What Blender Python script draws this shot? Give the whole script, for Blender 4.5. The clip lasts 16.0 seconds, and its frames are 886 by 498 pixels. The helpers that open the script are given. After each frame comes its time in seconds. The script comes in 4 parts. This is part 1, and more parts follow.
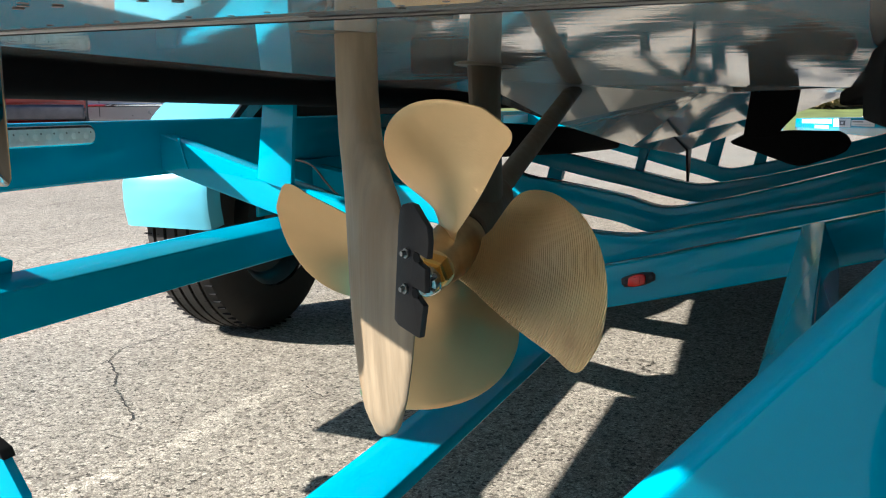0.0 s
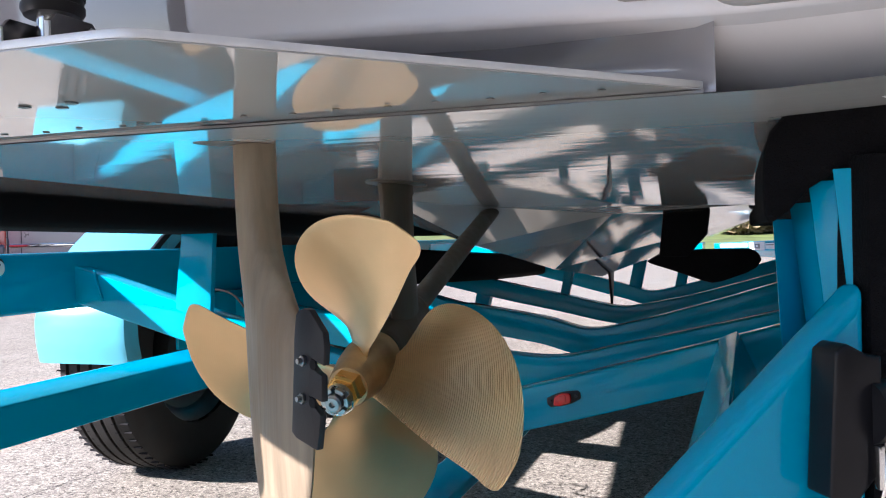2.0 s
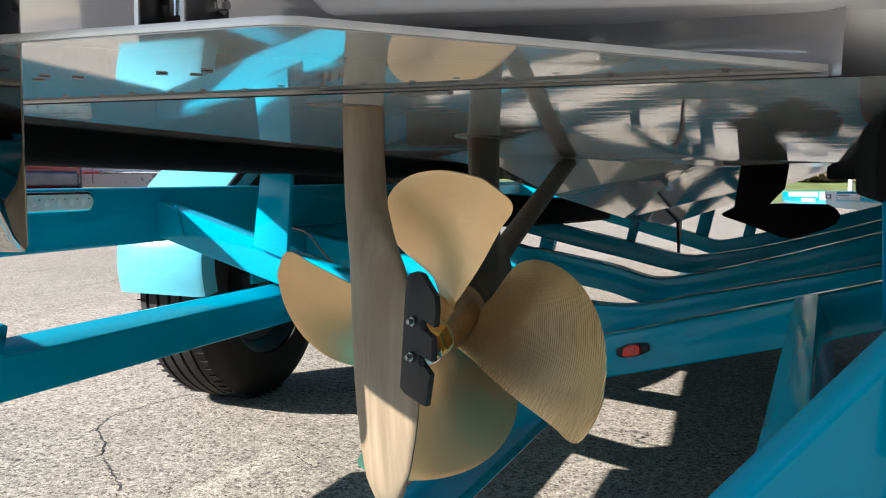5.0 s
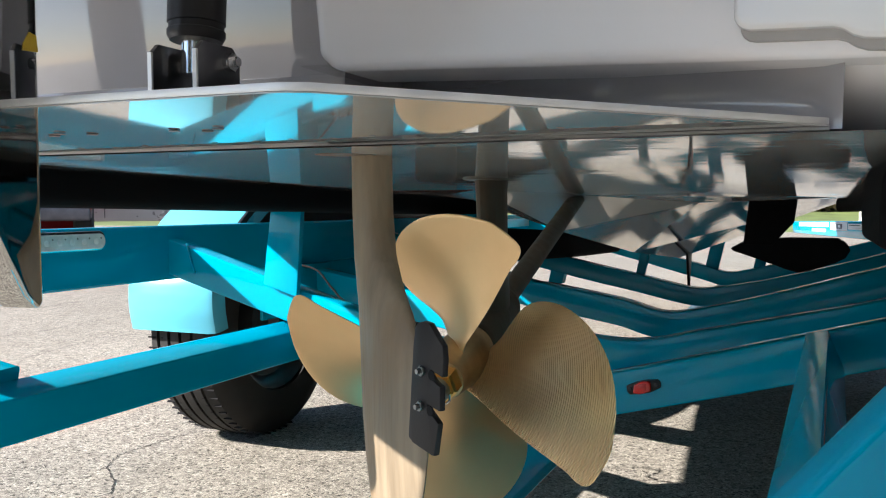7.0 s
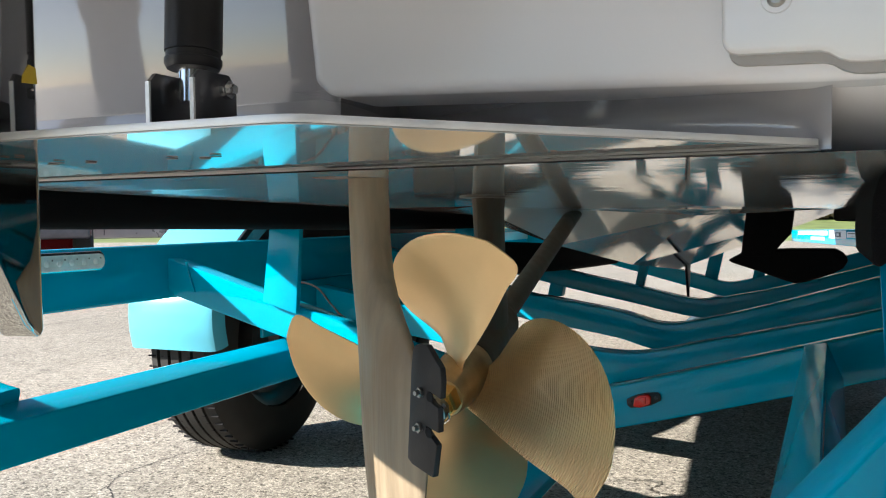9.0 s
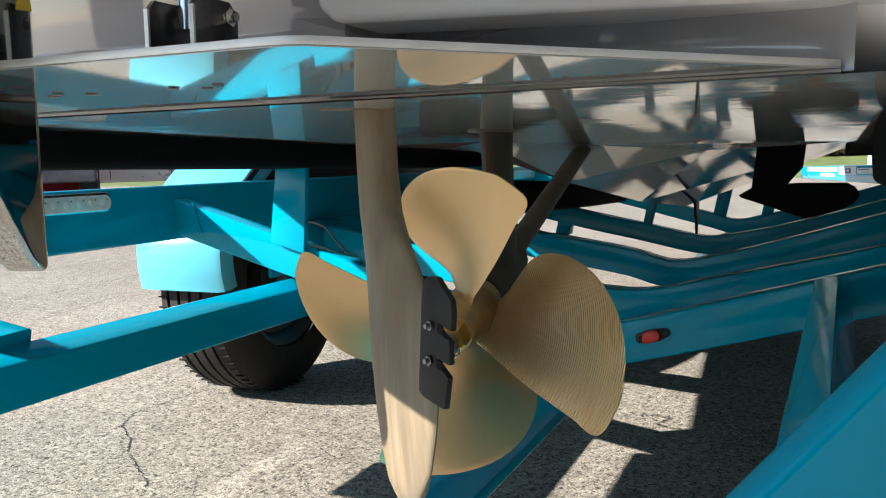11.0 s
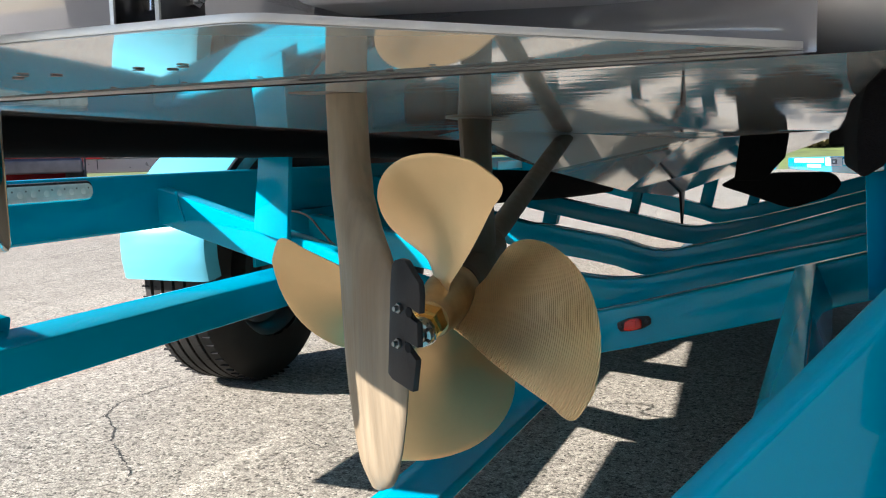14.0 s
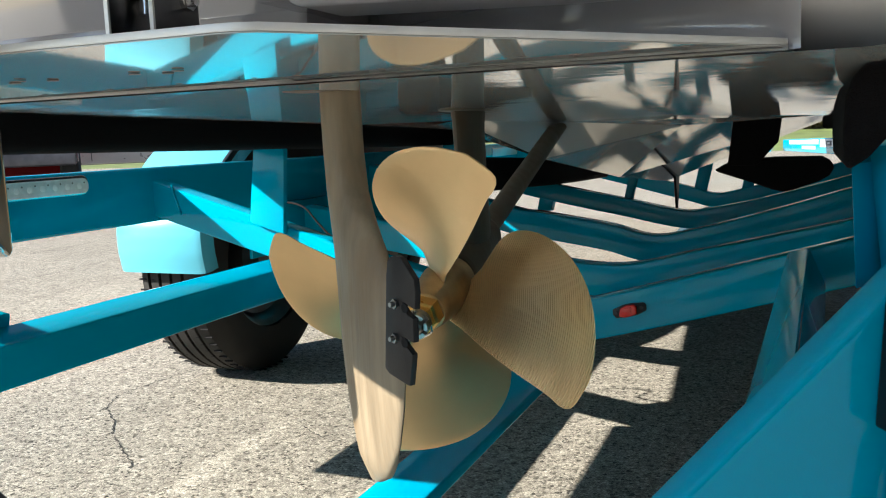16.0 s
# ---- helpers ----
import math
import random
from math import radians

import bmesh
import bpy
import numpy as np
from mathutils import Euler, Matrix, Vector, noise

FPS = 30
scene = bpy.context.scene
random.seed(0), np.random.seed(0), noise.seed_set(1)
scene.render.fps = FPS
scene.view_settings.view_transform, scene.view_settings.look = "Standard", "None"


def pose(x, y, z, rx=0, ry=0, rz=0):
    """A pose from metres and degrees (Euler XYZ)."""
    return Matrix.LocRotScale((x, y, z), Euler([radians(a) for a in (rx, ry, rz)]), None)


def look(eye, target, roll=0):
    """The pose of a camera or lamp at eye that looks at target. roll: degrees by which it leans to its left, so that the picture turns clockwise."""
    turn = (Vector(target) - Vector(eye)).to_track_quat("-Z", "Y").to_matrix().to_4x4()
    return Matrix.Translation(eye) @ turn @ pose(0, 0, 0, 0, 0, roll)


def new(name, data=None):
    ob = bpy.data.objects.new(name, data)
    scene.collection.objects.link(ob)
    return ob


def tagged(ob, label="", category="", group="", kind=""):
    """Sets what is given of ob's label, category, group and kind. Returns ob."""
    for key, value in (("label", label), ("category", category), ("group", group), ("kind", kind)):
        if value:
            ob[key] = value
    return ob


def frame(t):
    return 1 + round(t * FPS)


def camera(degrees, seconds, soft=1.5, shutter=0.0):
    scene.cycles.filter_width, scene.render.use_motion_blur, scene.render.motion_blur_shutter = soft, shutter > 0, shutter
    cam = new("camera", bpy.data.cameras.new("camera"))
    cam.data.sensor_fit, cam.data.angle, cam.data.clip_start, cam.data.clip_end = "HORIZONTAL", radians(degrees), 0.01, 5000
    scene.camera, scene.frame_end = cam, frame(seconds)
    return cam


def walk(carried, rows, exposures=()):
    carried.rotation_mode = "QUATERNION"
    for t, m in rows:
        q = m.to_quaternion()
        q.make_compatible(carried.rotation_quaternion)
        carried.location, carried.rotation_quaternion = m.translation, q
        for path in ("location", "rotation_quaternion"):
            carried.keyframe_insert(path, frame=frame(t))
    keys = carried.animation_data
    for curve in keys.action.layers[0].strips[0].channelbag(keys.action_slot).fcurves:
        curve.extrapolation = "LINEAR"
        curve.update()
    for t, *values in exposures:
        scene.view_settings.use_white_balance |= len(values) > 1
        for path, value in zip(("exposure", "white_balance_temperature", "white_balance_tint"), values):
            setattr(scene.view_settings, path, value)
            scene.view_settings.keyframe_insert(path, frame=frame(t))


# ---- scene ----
cam = camera(54.0, 16.0, soft=1.1)
PATH = [
    (0, (0.3327, -0.8160, 0.6421), (-0.4406, 0.9992, 0.3147), -0.25),
    (0.5, (0.3437, -0.8134, 0.6404), (-0.4156, 1.0146, 0.3547), -0.43),
    (1, (0.3458, -0.8176, 0.6348), (-0.4189, 1.0126, 0.3789), -0.71),
    (1.5, (0.3463, -0.8102, 0.6177), (-0.3547, 1.0546, 0.4412), -0.85),
    (2, (0.3496, -0.8019, 0.6240), (-0.2874, 1.0938, 0.5967), -1.42),
    (2.2, (0.3496, -0.8022, 0.6225), (-0.2925, 1.0920, 0.5860), -1.38),
    (2.5, (0.3493, -0.8047, 0.6119), (-0.3040, 1.0764, 0.4260), -1.13),
    (3, (0.3386, -0.8046, 0.6114), (-0.3423, 1.0549, 0.3311), -0.56),
    (3.5, (0.3312, -0.8143, 0.6223), (-0.3863, 1.0319, 0.3455), -0.08),
    (4, (0.3242, -0.8202, 0.6320), (-0.4170, 1.0245, 0.4138), 0.78),
    (6.5, (0.3299, -0.8314, 0.6527), (-0.4549, 1.0036, 0.5224), -0.63),
    (7, (0.3293, -0.8304, 0.6548), (-0.4534, 1.0074, 0.5560), -0.08),
    (7.5, (0.3292, -0.8274, 0.6538), (-0.4416, 1.0160, 0.5649), -0.12),
    (8, (0.3331, -0.8270, 0.6553), (-0.4286, 1.0201, 0.5663), -0.53),
    (8.5, (0.3346, -0.8277, 0.6596), (-0.4362, 1.0162, 0.5831), -0.73),
    (9, (0.3330, -0.8340, 0.6609), (-0.4491, 1.0054, 0.5911), -0.81),
    (9.5, (0.3315, -0.8317, 0.6587), (-0.4649, 1.0010, 0.5736), -0.84),
    (10, (0.3280, -0.8253, 0.6546), (-0.4611, 1.0030, 0.4689), -1.02),
    (12.5, (0.3284, -0.8307, 0.6568), (-0.4685, 0.9922, 0.4517), -2.20),
    (13, (0.3327, -0.8315, 0.6581), (-0.4454, 1.0003, 0.4595), -2.24),
    (13.5, (0.3381, -0.8294, 0.6584), (-0.4362, 1.0040, 0.4606), -1.79),
    (14, (0.3401, -0.8227, 0.6494), (-0.4330, 1.0080, 0.4239), -1.33),
    (14.5, (0.3368, -0.8171, 0.6419), (-0.4163, 1.0093, 0.3305), -1.13),
    (15, (0.3396, -0.8216, 0.6451), (-0.4203, 1.0022, 0.3349), -1.77),
    (15.5, (0.3420, -0.8220, 0.6520), (-0.4269, 1.0032, 0.3741), -2.50),
    (16, (0.3446, -0.8294, 0.6563), (-0.4206, 1.0005, 0.3995), -2.15),
]
# stops, kelvin and tint of the camera's own exposure
EXPOSURES = [(0.0, 1.53, 6230, 11), (1.0, 1.52, 6180, 12), (1.5, 1.64, 6080, 14), (2.0, 1.89, 5830, 22), (2.5, 1.91, 5780, 22), (3.0, 1.66, 5980, 15), (3.5, 1.60, 6280, 11),
             (4.2, 1.57, 6180, 12), (6.5, 1.64, 6180, 13), (7.0, 1.69, 6180, 13), (9.0, 1.74, 6280, 11), (10.0, 1.64, 6330, 10),
             (12.5, 1.55, 6130, 13), (13.5, 1.61, 6080, 14), (14.0, 1.68, 6130, 13), (15.0, 1.66, 6330, 8), (16.0, 1.63, 6330, 8)]
walk(cam, [(t, look(eye, target, roll)) for t, eye, target, roll in PATH], EXPOSURES)

# ---- light ----
SUN_TRAVEL = Vector((1.36, 0.92, -1.0)).normalized()
sun_data = bpy.data.lights.new("sun", "SUN")
sun_data.energy, sun_data.angle, sun_data.color = 5.0, radians(0.53), (1.0, 0.93, 0.82)
sun = new("sun", sun_data)
sun.rotation_mode = "QUATERNION"
sun.rotation_quaternion = SUN_TRAVEL.to_track_quat("-Z", "Y")
world = bpy.data.worlds.new("sky")
scene.world = world
world.use_nodes = True
sky = world.node_tree.nodes.new("ShaderNodeTexSky")
sky.sky_type, sky.sun_disc = "NISHITA", False
sky.dust_density, sky.ozone_density = 0.3, 3.0
sky.sun_elevation = math.asin(-SUN_TRAVEL.z)
sky.sun_rotation = math.atan2(-SUN_TRAVEL.x, -SUN_TRAVEL.y)
background = world.node_tree.nodes["Background"]
background.inputs[1].default_value = 0.06
world.node_tree.links.new(sky.outputs[0], background.inputs[0])


# ---- materials ----
def material(name, colour, rough=0.5, metal=0.0, coat=0.0, vary=0.0, scale=8.0, bump=0.0, bump_scale=200.0, second=None, spec=0.5, depth=0.002, stretch=None):
    m = bpy.data.materials.new(name)
    m.use_nodes = True
    n, l = m.node_tree.nodes, m.node_tree.links
    b = n["Principled BSDF"]
    b.inputs["Base Color"].default_value = (*colour, 1)
    b.inputs["Roughness"].default_value = rough
    b.inputs["Metallic"].default_value = metal
    b.inputs["Coat Weight"].default_value = coat
    b.inputs["Coat Roughness"].default_value = 0.04
    b.inputs["Specular IOR Level"].default_value = spec
    co = n.new("ShaderNodeTexCoord")
    if vary:
        noise_tex = n.new("ShaderNodeTexNoise")
        noise_tex.inputs["Scale"].default_value = scale
        noise_tex.inputs["Detail"].default_value = 6
        l.new(co.outputs["Object"], noise_tex.inputs["Vector"])
        ramp = n.new("ShaderNodeValToRGB")
        dark = second or tuple(c * (1 - vary) for c in colour)
        ramp.color_ramp.elements[0].color = (*dark, 1)
        ramp.color_ramp.elements[1].color = (*(min(1, c * (1 + vary * 0.5)) for c in colour), 1)
        ramp.color_ramp.elements[0].position, ramp.color_ramp.elements[1].position = 0.32, 0.68
        l.new(noise_tex.outputs["Fac"], ramp.inputs["Fac"])
        l.new(ramp.outputs["Color"], b.inputs["Base Color"])
        rr = n.new("ShaderNodeMapRange")
        rr.inputs["To Min"].default_value, rr.inputs["To Max"].default_value = rough * 0.8, min(1, rough * 1.25)
        l.new(noise_tex.outputs["Fac"], rr.inputs["Value"])
        l.new(rr.outputs["Result"], b.inputs["Roughness"])
    if bump:
        fine = n.new("ShaderNodeTexNoise")
        fine.inputs["Scale"].default_value = bump_scale
        fine.inputs["Detail"].default_value = 4
        if stretch:
            mapping = n.new("ShaderNodeMapping")
            mapping.inputs["Scale"].default_value = stretch
            l.new(co.outputs["Object"], mapping.inputs["Vector"])
            l.new(mapping.outputs["Vector"], fine.inputs["Vector"])
        else:
            l.new(co.outputs["Object"], fine.inputs["Vector"])
        bp = n.new("ShaderNodeBump")
        bp.inputs["Strength"].default_value = bump
        bp.inputs["Distance"].default_value = depth
        l.new(fine.outputs["Fac"], bp.inputs["Height"])
        l.new(bp.outputs["Normal"], b.inputs["Normal"])
    return m


PAINT = material("turquoise_paint", (0.0, 0.34, 0.52), 0.12, 0.0, 0.0, 0.06, 3.0, 0.04, 60, spec=0.24)
FENDER = material("glossy_turquoise_fender", (0.10, 0.46, 0.60), 0.26, 0.0, 0.6, 0.05, 3.0, 0.03, 20)
GELCOAT = material("grey_gelcoat", (0.50, 0.505, 0.49), 0.035, 0.0, 0.45, 0.05, 2.0, 0.14, 1.0, depth=0.004, stretch=(2.0, 14.0, 2.0))
PLATEGREY = material("grey_plate_gelcoat", (0.46, 0.465, 0.455), 0.03, 0.0, 0.6, 0.05, 2.0)
# white gelcoat of the transom, darkened in its base colour to stand for shade
SHADEDWHITE = material("shaded_white_gelcoat", (0.40, 0.392, 0.408), 0.05, 0.0, 1.0, 0.03, 3.0)
MOULDED = material("satin_white_gelcoat", (0.80, 0.793, 0.81), 0.22, 0.0, 0.1, 0.03, 3.0)
WHITE = material("white_gelcoat", (0.78, 0.78, 0.79), 0.06, 0.0, 0.8, 0.03, 3.0)
BOSSBRONZE = material("stained_boss_bronze", (0.58, 0.41, 0.22), 0.38, 0.8, 0.0, 0.35, 24.0, 0.08, 400, second=(0.32, 0.20, 0.10))


def weathered_bronze(name, pale, dull, stain):
    """Dull bronze with long streaks along its height, brown blotches and fine scratches."""
    m = material(name, pale, 0.5, 0.0, 0.0, 0.0)
    n, l = m.node_tree.nodes, m.node_tree.links
    b = n["Principled BSDF"]
    co = n.new("ShaderNodeTexCoord")

    def noise(stretch, scale, detail, lo, hi):
        mapping = n.new("ShaderNodeMapping")
        mapping.inputs["Scale"].default_value = stretch
        l.new(co.outputs["Object"], mapping.inputs["Vector"])
        tex = n.new("ShaderNodeTexNoise")
        tex.inputs["Scale"].default_value, tex.inputs["Detail"].default_value = scale, detail
        l.new(mapping.outputs["Vector"], tex.inputs["Vector"])
        span = n.new("ShaderNodeMapRange")
        span.inputs["From Min"].default_value, span.inputs["From Max"].default_value = lo, hi
        l.new(tex.outputs["Fac"], span.inputs["Value"])
        return span.outputs["Result"]

    def blend(fac, a, c):
        node = n.new("ShaderNodeMix")
        node.data_type = "RGBA"
        l.new(fac, node.inputs[0])
        for socket, v in ((node.inputs[6], a), (node.inputs[7], c)):
            if isinstance(v, tuple):
                socket.default_value = (*v, 1)
            else:
                l.new(v, socket)
        return node.outputs[2]

    streak = noise((1, 1, 0.12), 70, 5, 0.35, 0.68)
    blotch = noise((1, 1, 0.5), 22, 4, 0.49, 0.72)
    scratch = noise((1, 1, 0.05), 260, 2, 0.3, 0.7)
    base = blend(streak, dull, pale)
    l.new(blend(blotch, base, stain), b.inputs["Base Color"])
    rough = n.new("ShaderNodeMapRange")
    rough.inputs["To Min"].default_value, rough.inputs["To Max"].default_value = 0.38, 0.62
    l.new(streak, rough.inputs["Value"])
    l.new(rough.outputs["Result"], b.inputs["Roughness"])
    bp = n.new("ShaderNodeBump")
    bp.inputs["Strength"].default_value, bp.inputs["Distance"].default_value = 0.25, 0.0006
    l.new(scratch, bp.inputs["Height"])
    l.new(bp.outputs["Normal"], b.inputs["Normal"])
    return m


RUDDER = weathered_bronze("rudder_bronze", (0.295, 0.230, 0.152), (0.185, 0.143, 0.094), (0.19, 0.125, 0.065))
DARKBRONZE = weathered_bronze("strut_bronze", (0.125, 0.100, 0.070), (0.085, 0.068, 0.048), (0.10, 0.062, 0.035))
LUGSTEEL = material("brushed_dark_steel", (0.14, 0.14, 0.145), 0.30, 1.0, 0.0, 0.1, 80)
SCREWDARK = material("dull_screw_steel", (0.11, 0.11, 0.105), 0.4, 0.6)
STEEL = material("polished_steel", (0.75, 0.75, 0.74), 0.14, 1.0, 0.0, 0.05, 30)
WORNSTEEL = material("worn_steel", (0.36, 0.355, 0.34), 0.28, 1.0, 0.0, 0.25, 60)
CHROME = material("chrome", (0.82, 0.82, 0.82), 0.05, 1.0)
TABSTEEL = material("mirror_polished_steel", (0.52, 0.52, 0.51), 0.035, 1.0, 0.0, 0.08, 12, 0.06, 3.0, depth=0.004)
ALU = material("brushed_aluminium", (0.82, 0.82, 0.81), 0.5, 0.85, 0.0, 0.08, 60)
BLACKPLASTIC = material("black_plastic", (0.014, 0.014, 0.016), 0.38, 0.0, 0.0, 0.2, 40, 0.05, 900, spec=0.3)
GLOSSBLACK = material("glossy_black_plastic", (0.010, 0.010, 0.012), 0.3, 0.0, 0.0, 0.2, 40, 0.03, 300, spec=0.25)
CARPET = material("black_carpet", (0.006, 0.006, 0.007), 0.95, 0.0, 0.0, 0.3, 90, 0.8, 700, spec=0.1)
RUBBER = material("tyre_rubber", (0.026, 0.025, 0.024), 0.7, 0.0, 0.0, 0.25, 30, 0.2, 300, spec=0.3)
RUBBERGREY = material("dull_drum_iron", (0.05, 0.05, 0.052), 0.45, 0.6, 0.0, 0.3, 25.0)
REDLENS = material("red_lens", (0.75, 0.012, 0.006), 0.15, 0.0, 0.3)
CLEARLENS = material("clear_lens", (0.80, 0.84, 0.82), 0.1, 0.0, 0.5, 0.1, 80)
DIODE = material("diode_lens", (0.92, 0.94, 0.92), 0.08, 0.0, 0.6)
BRASS = material("brass_nut", (0.75, 0.45, 0.14), 0.28, 1.0, 0.0, 0.1, 60)
CABLE = material("black_cable", (0.012, 0.012, 0.013), 0.8, spec=0.15)
YELLOW = material("yellow_print", (0.6, 0.42, 0.03), 0.4)
SEAM = material("grey_seal", (0.38, 0.37, 0.36), 0.5, 0.0, 0.0, 0.1, 30)
DECAL = material("white_decal", (0.7, 0.7, 0.7), 0.5)
SILVERPRINT = material("grey_print", (0.35, 0.42, 0.45), 0.4)
DARK = material("dark_print", (0.03, 0.03, 0.04), 0.5)


def asphalt_material():
    """Worn asphalt: pale stones of mixed size in dark binder, pits between them, broad stains."""
    m = bpy.data.materials.new("asphalt")
    m.use_nodes = True
    n, l = m.node_tree.nodes, m.node_tree.links
    b = n["Principled BSDF"]
    co = n.new("ShaderNodeTexCoord")

    def tex(kind, scale, detail=0):
        node = n.new(kind)
        node.inputs["Scale"].default_value = scale
        if detail:
            node.inputs["Detail"].default_value = detail
        l.new(co.outputs["Object"], node.inputs["Vector"])
        return node

    def span(socket, a, b_, lo, hi):
        node = n.new("ShaderNodeMapRange")
        for key, val in (("From Min", a), ("From Max", b_), ("To Min", lo), ("To Max", hi)):
            node.inputs[key].default_value = val
        l.new(socket, node.inputs["Value"])
        return node.outputs["Result"]

    def math_node(op, a, b_):
        node = n.new("ShaderNodeMath")
        node.operation = op
        for i, v in enumerate((a, b_)):
            if isinstance(v, float):
                node.inputs[i].default_value = v
            else:
                l.new(v, node.inputs[i])
        return node.outputs["Value"]

    stones = tex("ShaderNodeTexVoronoi", 168)
    joints = tex("ShaderNodeTexVoronoi", 168)
    joints.feature = "DISTANCE_TO_EDGE"
    larger = tex("ShaderNodeTexVoronoi", 74)
    pits = tex("ShaderNodeTexNoise", 62, 5)
    pits.inputs["Roughness"].default_value = 0.72
    big = tex("ShaderNodeTexNoise", 1.6, 6)
    mid = tex("ShaderNodeTexNoise", 9, 5)
    sep = n.new("ShaderNodeSeparateColor")
    l.new(stones.outputs["Color"], sep.inputs["Color"])
    sep_large = n.new("ShaderNodeSeparateColor")
    l.new(larger.outputs["Color"], sep_large.inputs["Color"])
    tones = n.new("ShaderNodeValToRGB")
    for place, v in ((0.0, 0.22), (0.22, 0.66), (0.6, 0.97), (1.0, 1.42)):
        el = tones.color_ramp.elements.new(place) if 0 < place < 1 else tones.color_ramp.elements[int(place)]
        el.color = (v / 1.5, v / 1.5, v / 1.5, 1)
    l.new(sep.outputs["Red"], tones.inputs["Fac"])
    stone_tone = math_node("MULTIPLY", tones.outputs["Color"], 1.5)
    pit = span(joints.outputs["Distance"], 0.0, 0.18, 0.46, 1.0)
    hole = span(pits.outputs["Fac"], 0.35, 0.46, 0.34, 1.0)
    fine = span(sep_large.outputs["Blue"], 0, 1, 0.82, 1.2)
    wide = math_node("MULTIPLY", span(big.outputs["Fac"], 0.3, 0.7, 0.88, 1.10), span(mid.outputs["Fac"], 0.3, 0.7, 0.93, 1.07))
    tone = math_node("MULTIPLY", math_node("MULTIPLY", stone_tone, pit), math_node("MULTIPLY", hole, fine))
    tone = math_node("MULTIPLY", tone, wide)
    # pale scraped streak that runs past the rudder
    place = n.new("ShaderNodeSeparateXYZ")
    l.new(co.outputs["Object"], place.inputs["Vector"])
    off = math_node("ABSOLUTE", math_node("ADD", place.outputs["X"], 0.778), 0.0)
    along = math_node("ABSOLUTE", math_node("SUBTRACT", place.outputs["Y"], 0.45), 0.0)
    streak = math_node("MULTIPLY", span(off, 0.012, 0.045, 1.0, 0.0), span(along, 0.25, 0.55, 1.0, 0.0))
    worn = span(mid.outputs["Fac"], 0.36, 0.56, 0.2, 1.0)
    tone = math_node("MULTIPLY", tone, math_node("ADD", math_node("MULTIPLY", math_node("MULTIPLY", streak, worn), 0.45), 1.0))
    ramp = n.new("ShaderNodeValToRGB")
    e = ramp.color_ramp.elements
    e[0].position, e[0].color = 0.0, (0.288, 0.260, 0.216, 1)
    e[1].position, e[1].color = 1.0, (0.380, 0.348, 0.293, 1)
    l.new(sep.outputs["Green"], ramp.inputs["Fac"])
    mix = n.new("ShaderNodeVectorMath")
    mix.operation = "SCALE"
    l.new(ramp.outputs["Color"], mix.inputs[0])
    l.new(tone, mix.inputs["Scale"])
    l.new(mix.outputs["Vector"], b.inputs["Base Color"])
    b.inputs["Roughness"].default_value = 0.9
    b.inputs["Specular IOR Level"].default_value = 0.3
    height = math_node("ADD", math_node("MULTIPLY", pit, 0.5), math_node("ADD", math_node("MULTIPLY", hole, 0.9), math_node("MULTIPLY", fine, 0.3)))
    bp = n.new("ShaderNodeBump")
    bp.inputs["Strength"].default_value, bp.inputs["Distance"].default_value = 1.0, 0.0036
    l.new(height, bp.inputs["Height"])
    l.new(bp.outputs["Normal"], b.inputs["Normal"])
    return m


ASPHALT = asphalt_material()
PLACES = {}


def thing(name, label, category, at=(0, 0, 0), kind="", group=""):
    ob = new(name)
    ob.location = at
    PLACES[ob] = Vector(at)
    return tagged(ob, label, category, group, kind)


def part(name, bm, mat, parent=None, label="", smooth=True, kind=""):
    """Link a bmesh, given in world places, as one mesh under a thing or a part."""
    bmesh.ops.recalc_face_normals(bm, faces=bm.faces)
    lo = Vector([min(v.co[i] for v in bm.verts) for i in range(3)])
    hi = Vector([max(v.co[i] for v in bm.verts) for i in range(3)])
    c = (lo + hi) / 2
    bmesh.ops.translate(bm, verts=bm.verts, vec=-c)
    me = bpy.data.meshes.new(name)
    bm.to_mesh(me)
    bm.free()
    me.materials.append(mat)
    if smooth:
        me.set_sharp_from_angle(angle=radians(38))
    ob = new(name, me)
    PLACES[ob] = c
    if parent:
        ob.parent = parent
        ob.location = c - PLACES[parent]
    else:
        ob.location = c
    if label:
        ob["label"] = label
    if kind:
        ob["kind"] = kind
    for p in me.polygons:
        p.use_smooth = smooth
    return ob


def soften(bm, width, segments=2):
    edges = [e for e in bm.edges if len(e.link_faces) == 2 and e.calc_face_angle(0) > 0.6]
    if width and edges:
        bmesh.ops.bevel(bm, geom=edges, offset=width, segments=segments, profile=0.6, affect="EDGES", clamp_overlap=True)


def block(lo, hi, bevel=0.0, segments=2, bm=None):
    bm = bm or bmesh.new()
    own = bmesh.new()
    bmesh.ops.create_cube(own, size=1)
    for v in own.verts:
        v.co = Vector([lo[i] + (v.co[i] + 0.5) * (hi[i] - lo[i]) for i in range(3)])
    soften(own, bevel, segments)
    return merge(bm, own)


def merge(bm, own):
    me = bpy.data.meshes.new("scrap")
    own.to_mesh(me)
    own.free()
    bm.from_mesh(me)
    bpy.data.meshes.remove(me)
    return bm


def prism(points, direction, bevel=0.0, segments=2):
    """A polygon given in world places, pushed along a direction."""
    bm = bmesh.new()
    f = bm.faces.new([bm.verts.new(p) for p in points])
    made = bmesh.ops.extrude_face_region(bm, geom=[f])
    bmesh.ops.translate(bm, verts=[v for v in made["geom"] if isinstance(v, bmesh.types.BMVert)], vec=direction)
    bmesh.ops.recalc_face_normals(bm, faces=bm.faces)
    soften(bm, bevel, segments)
    return bm


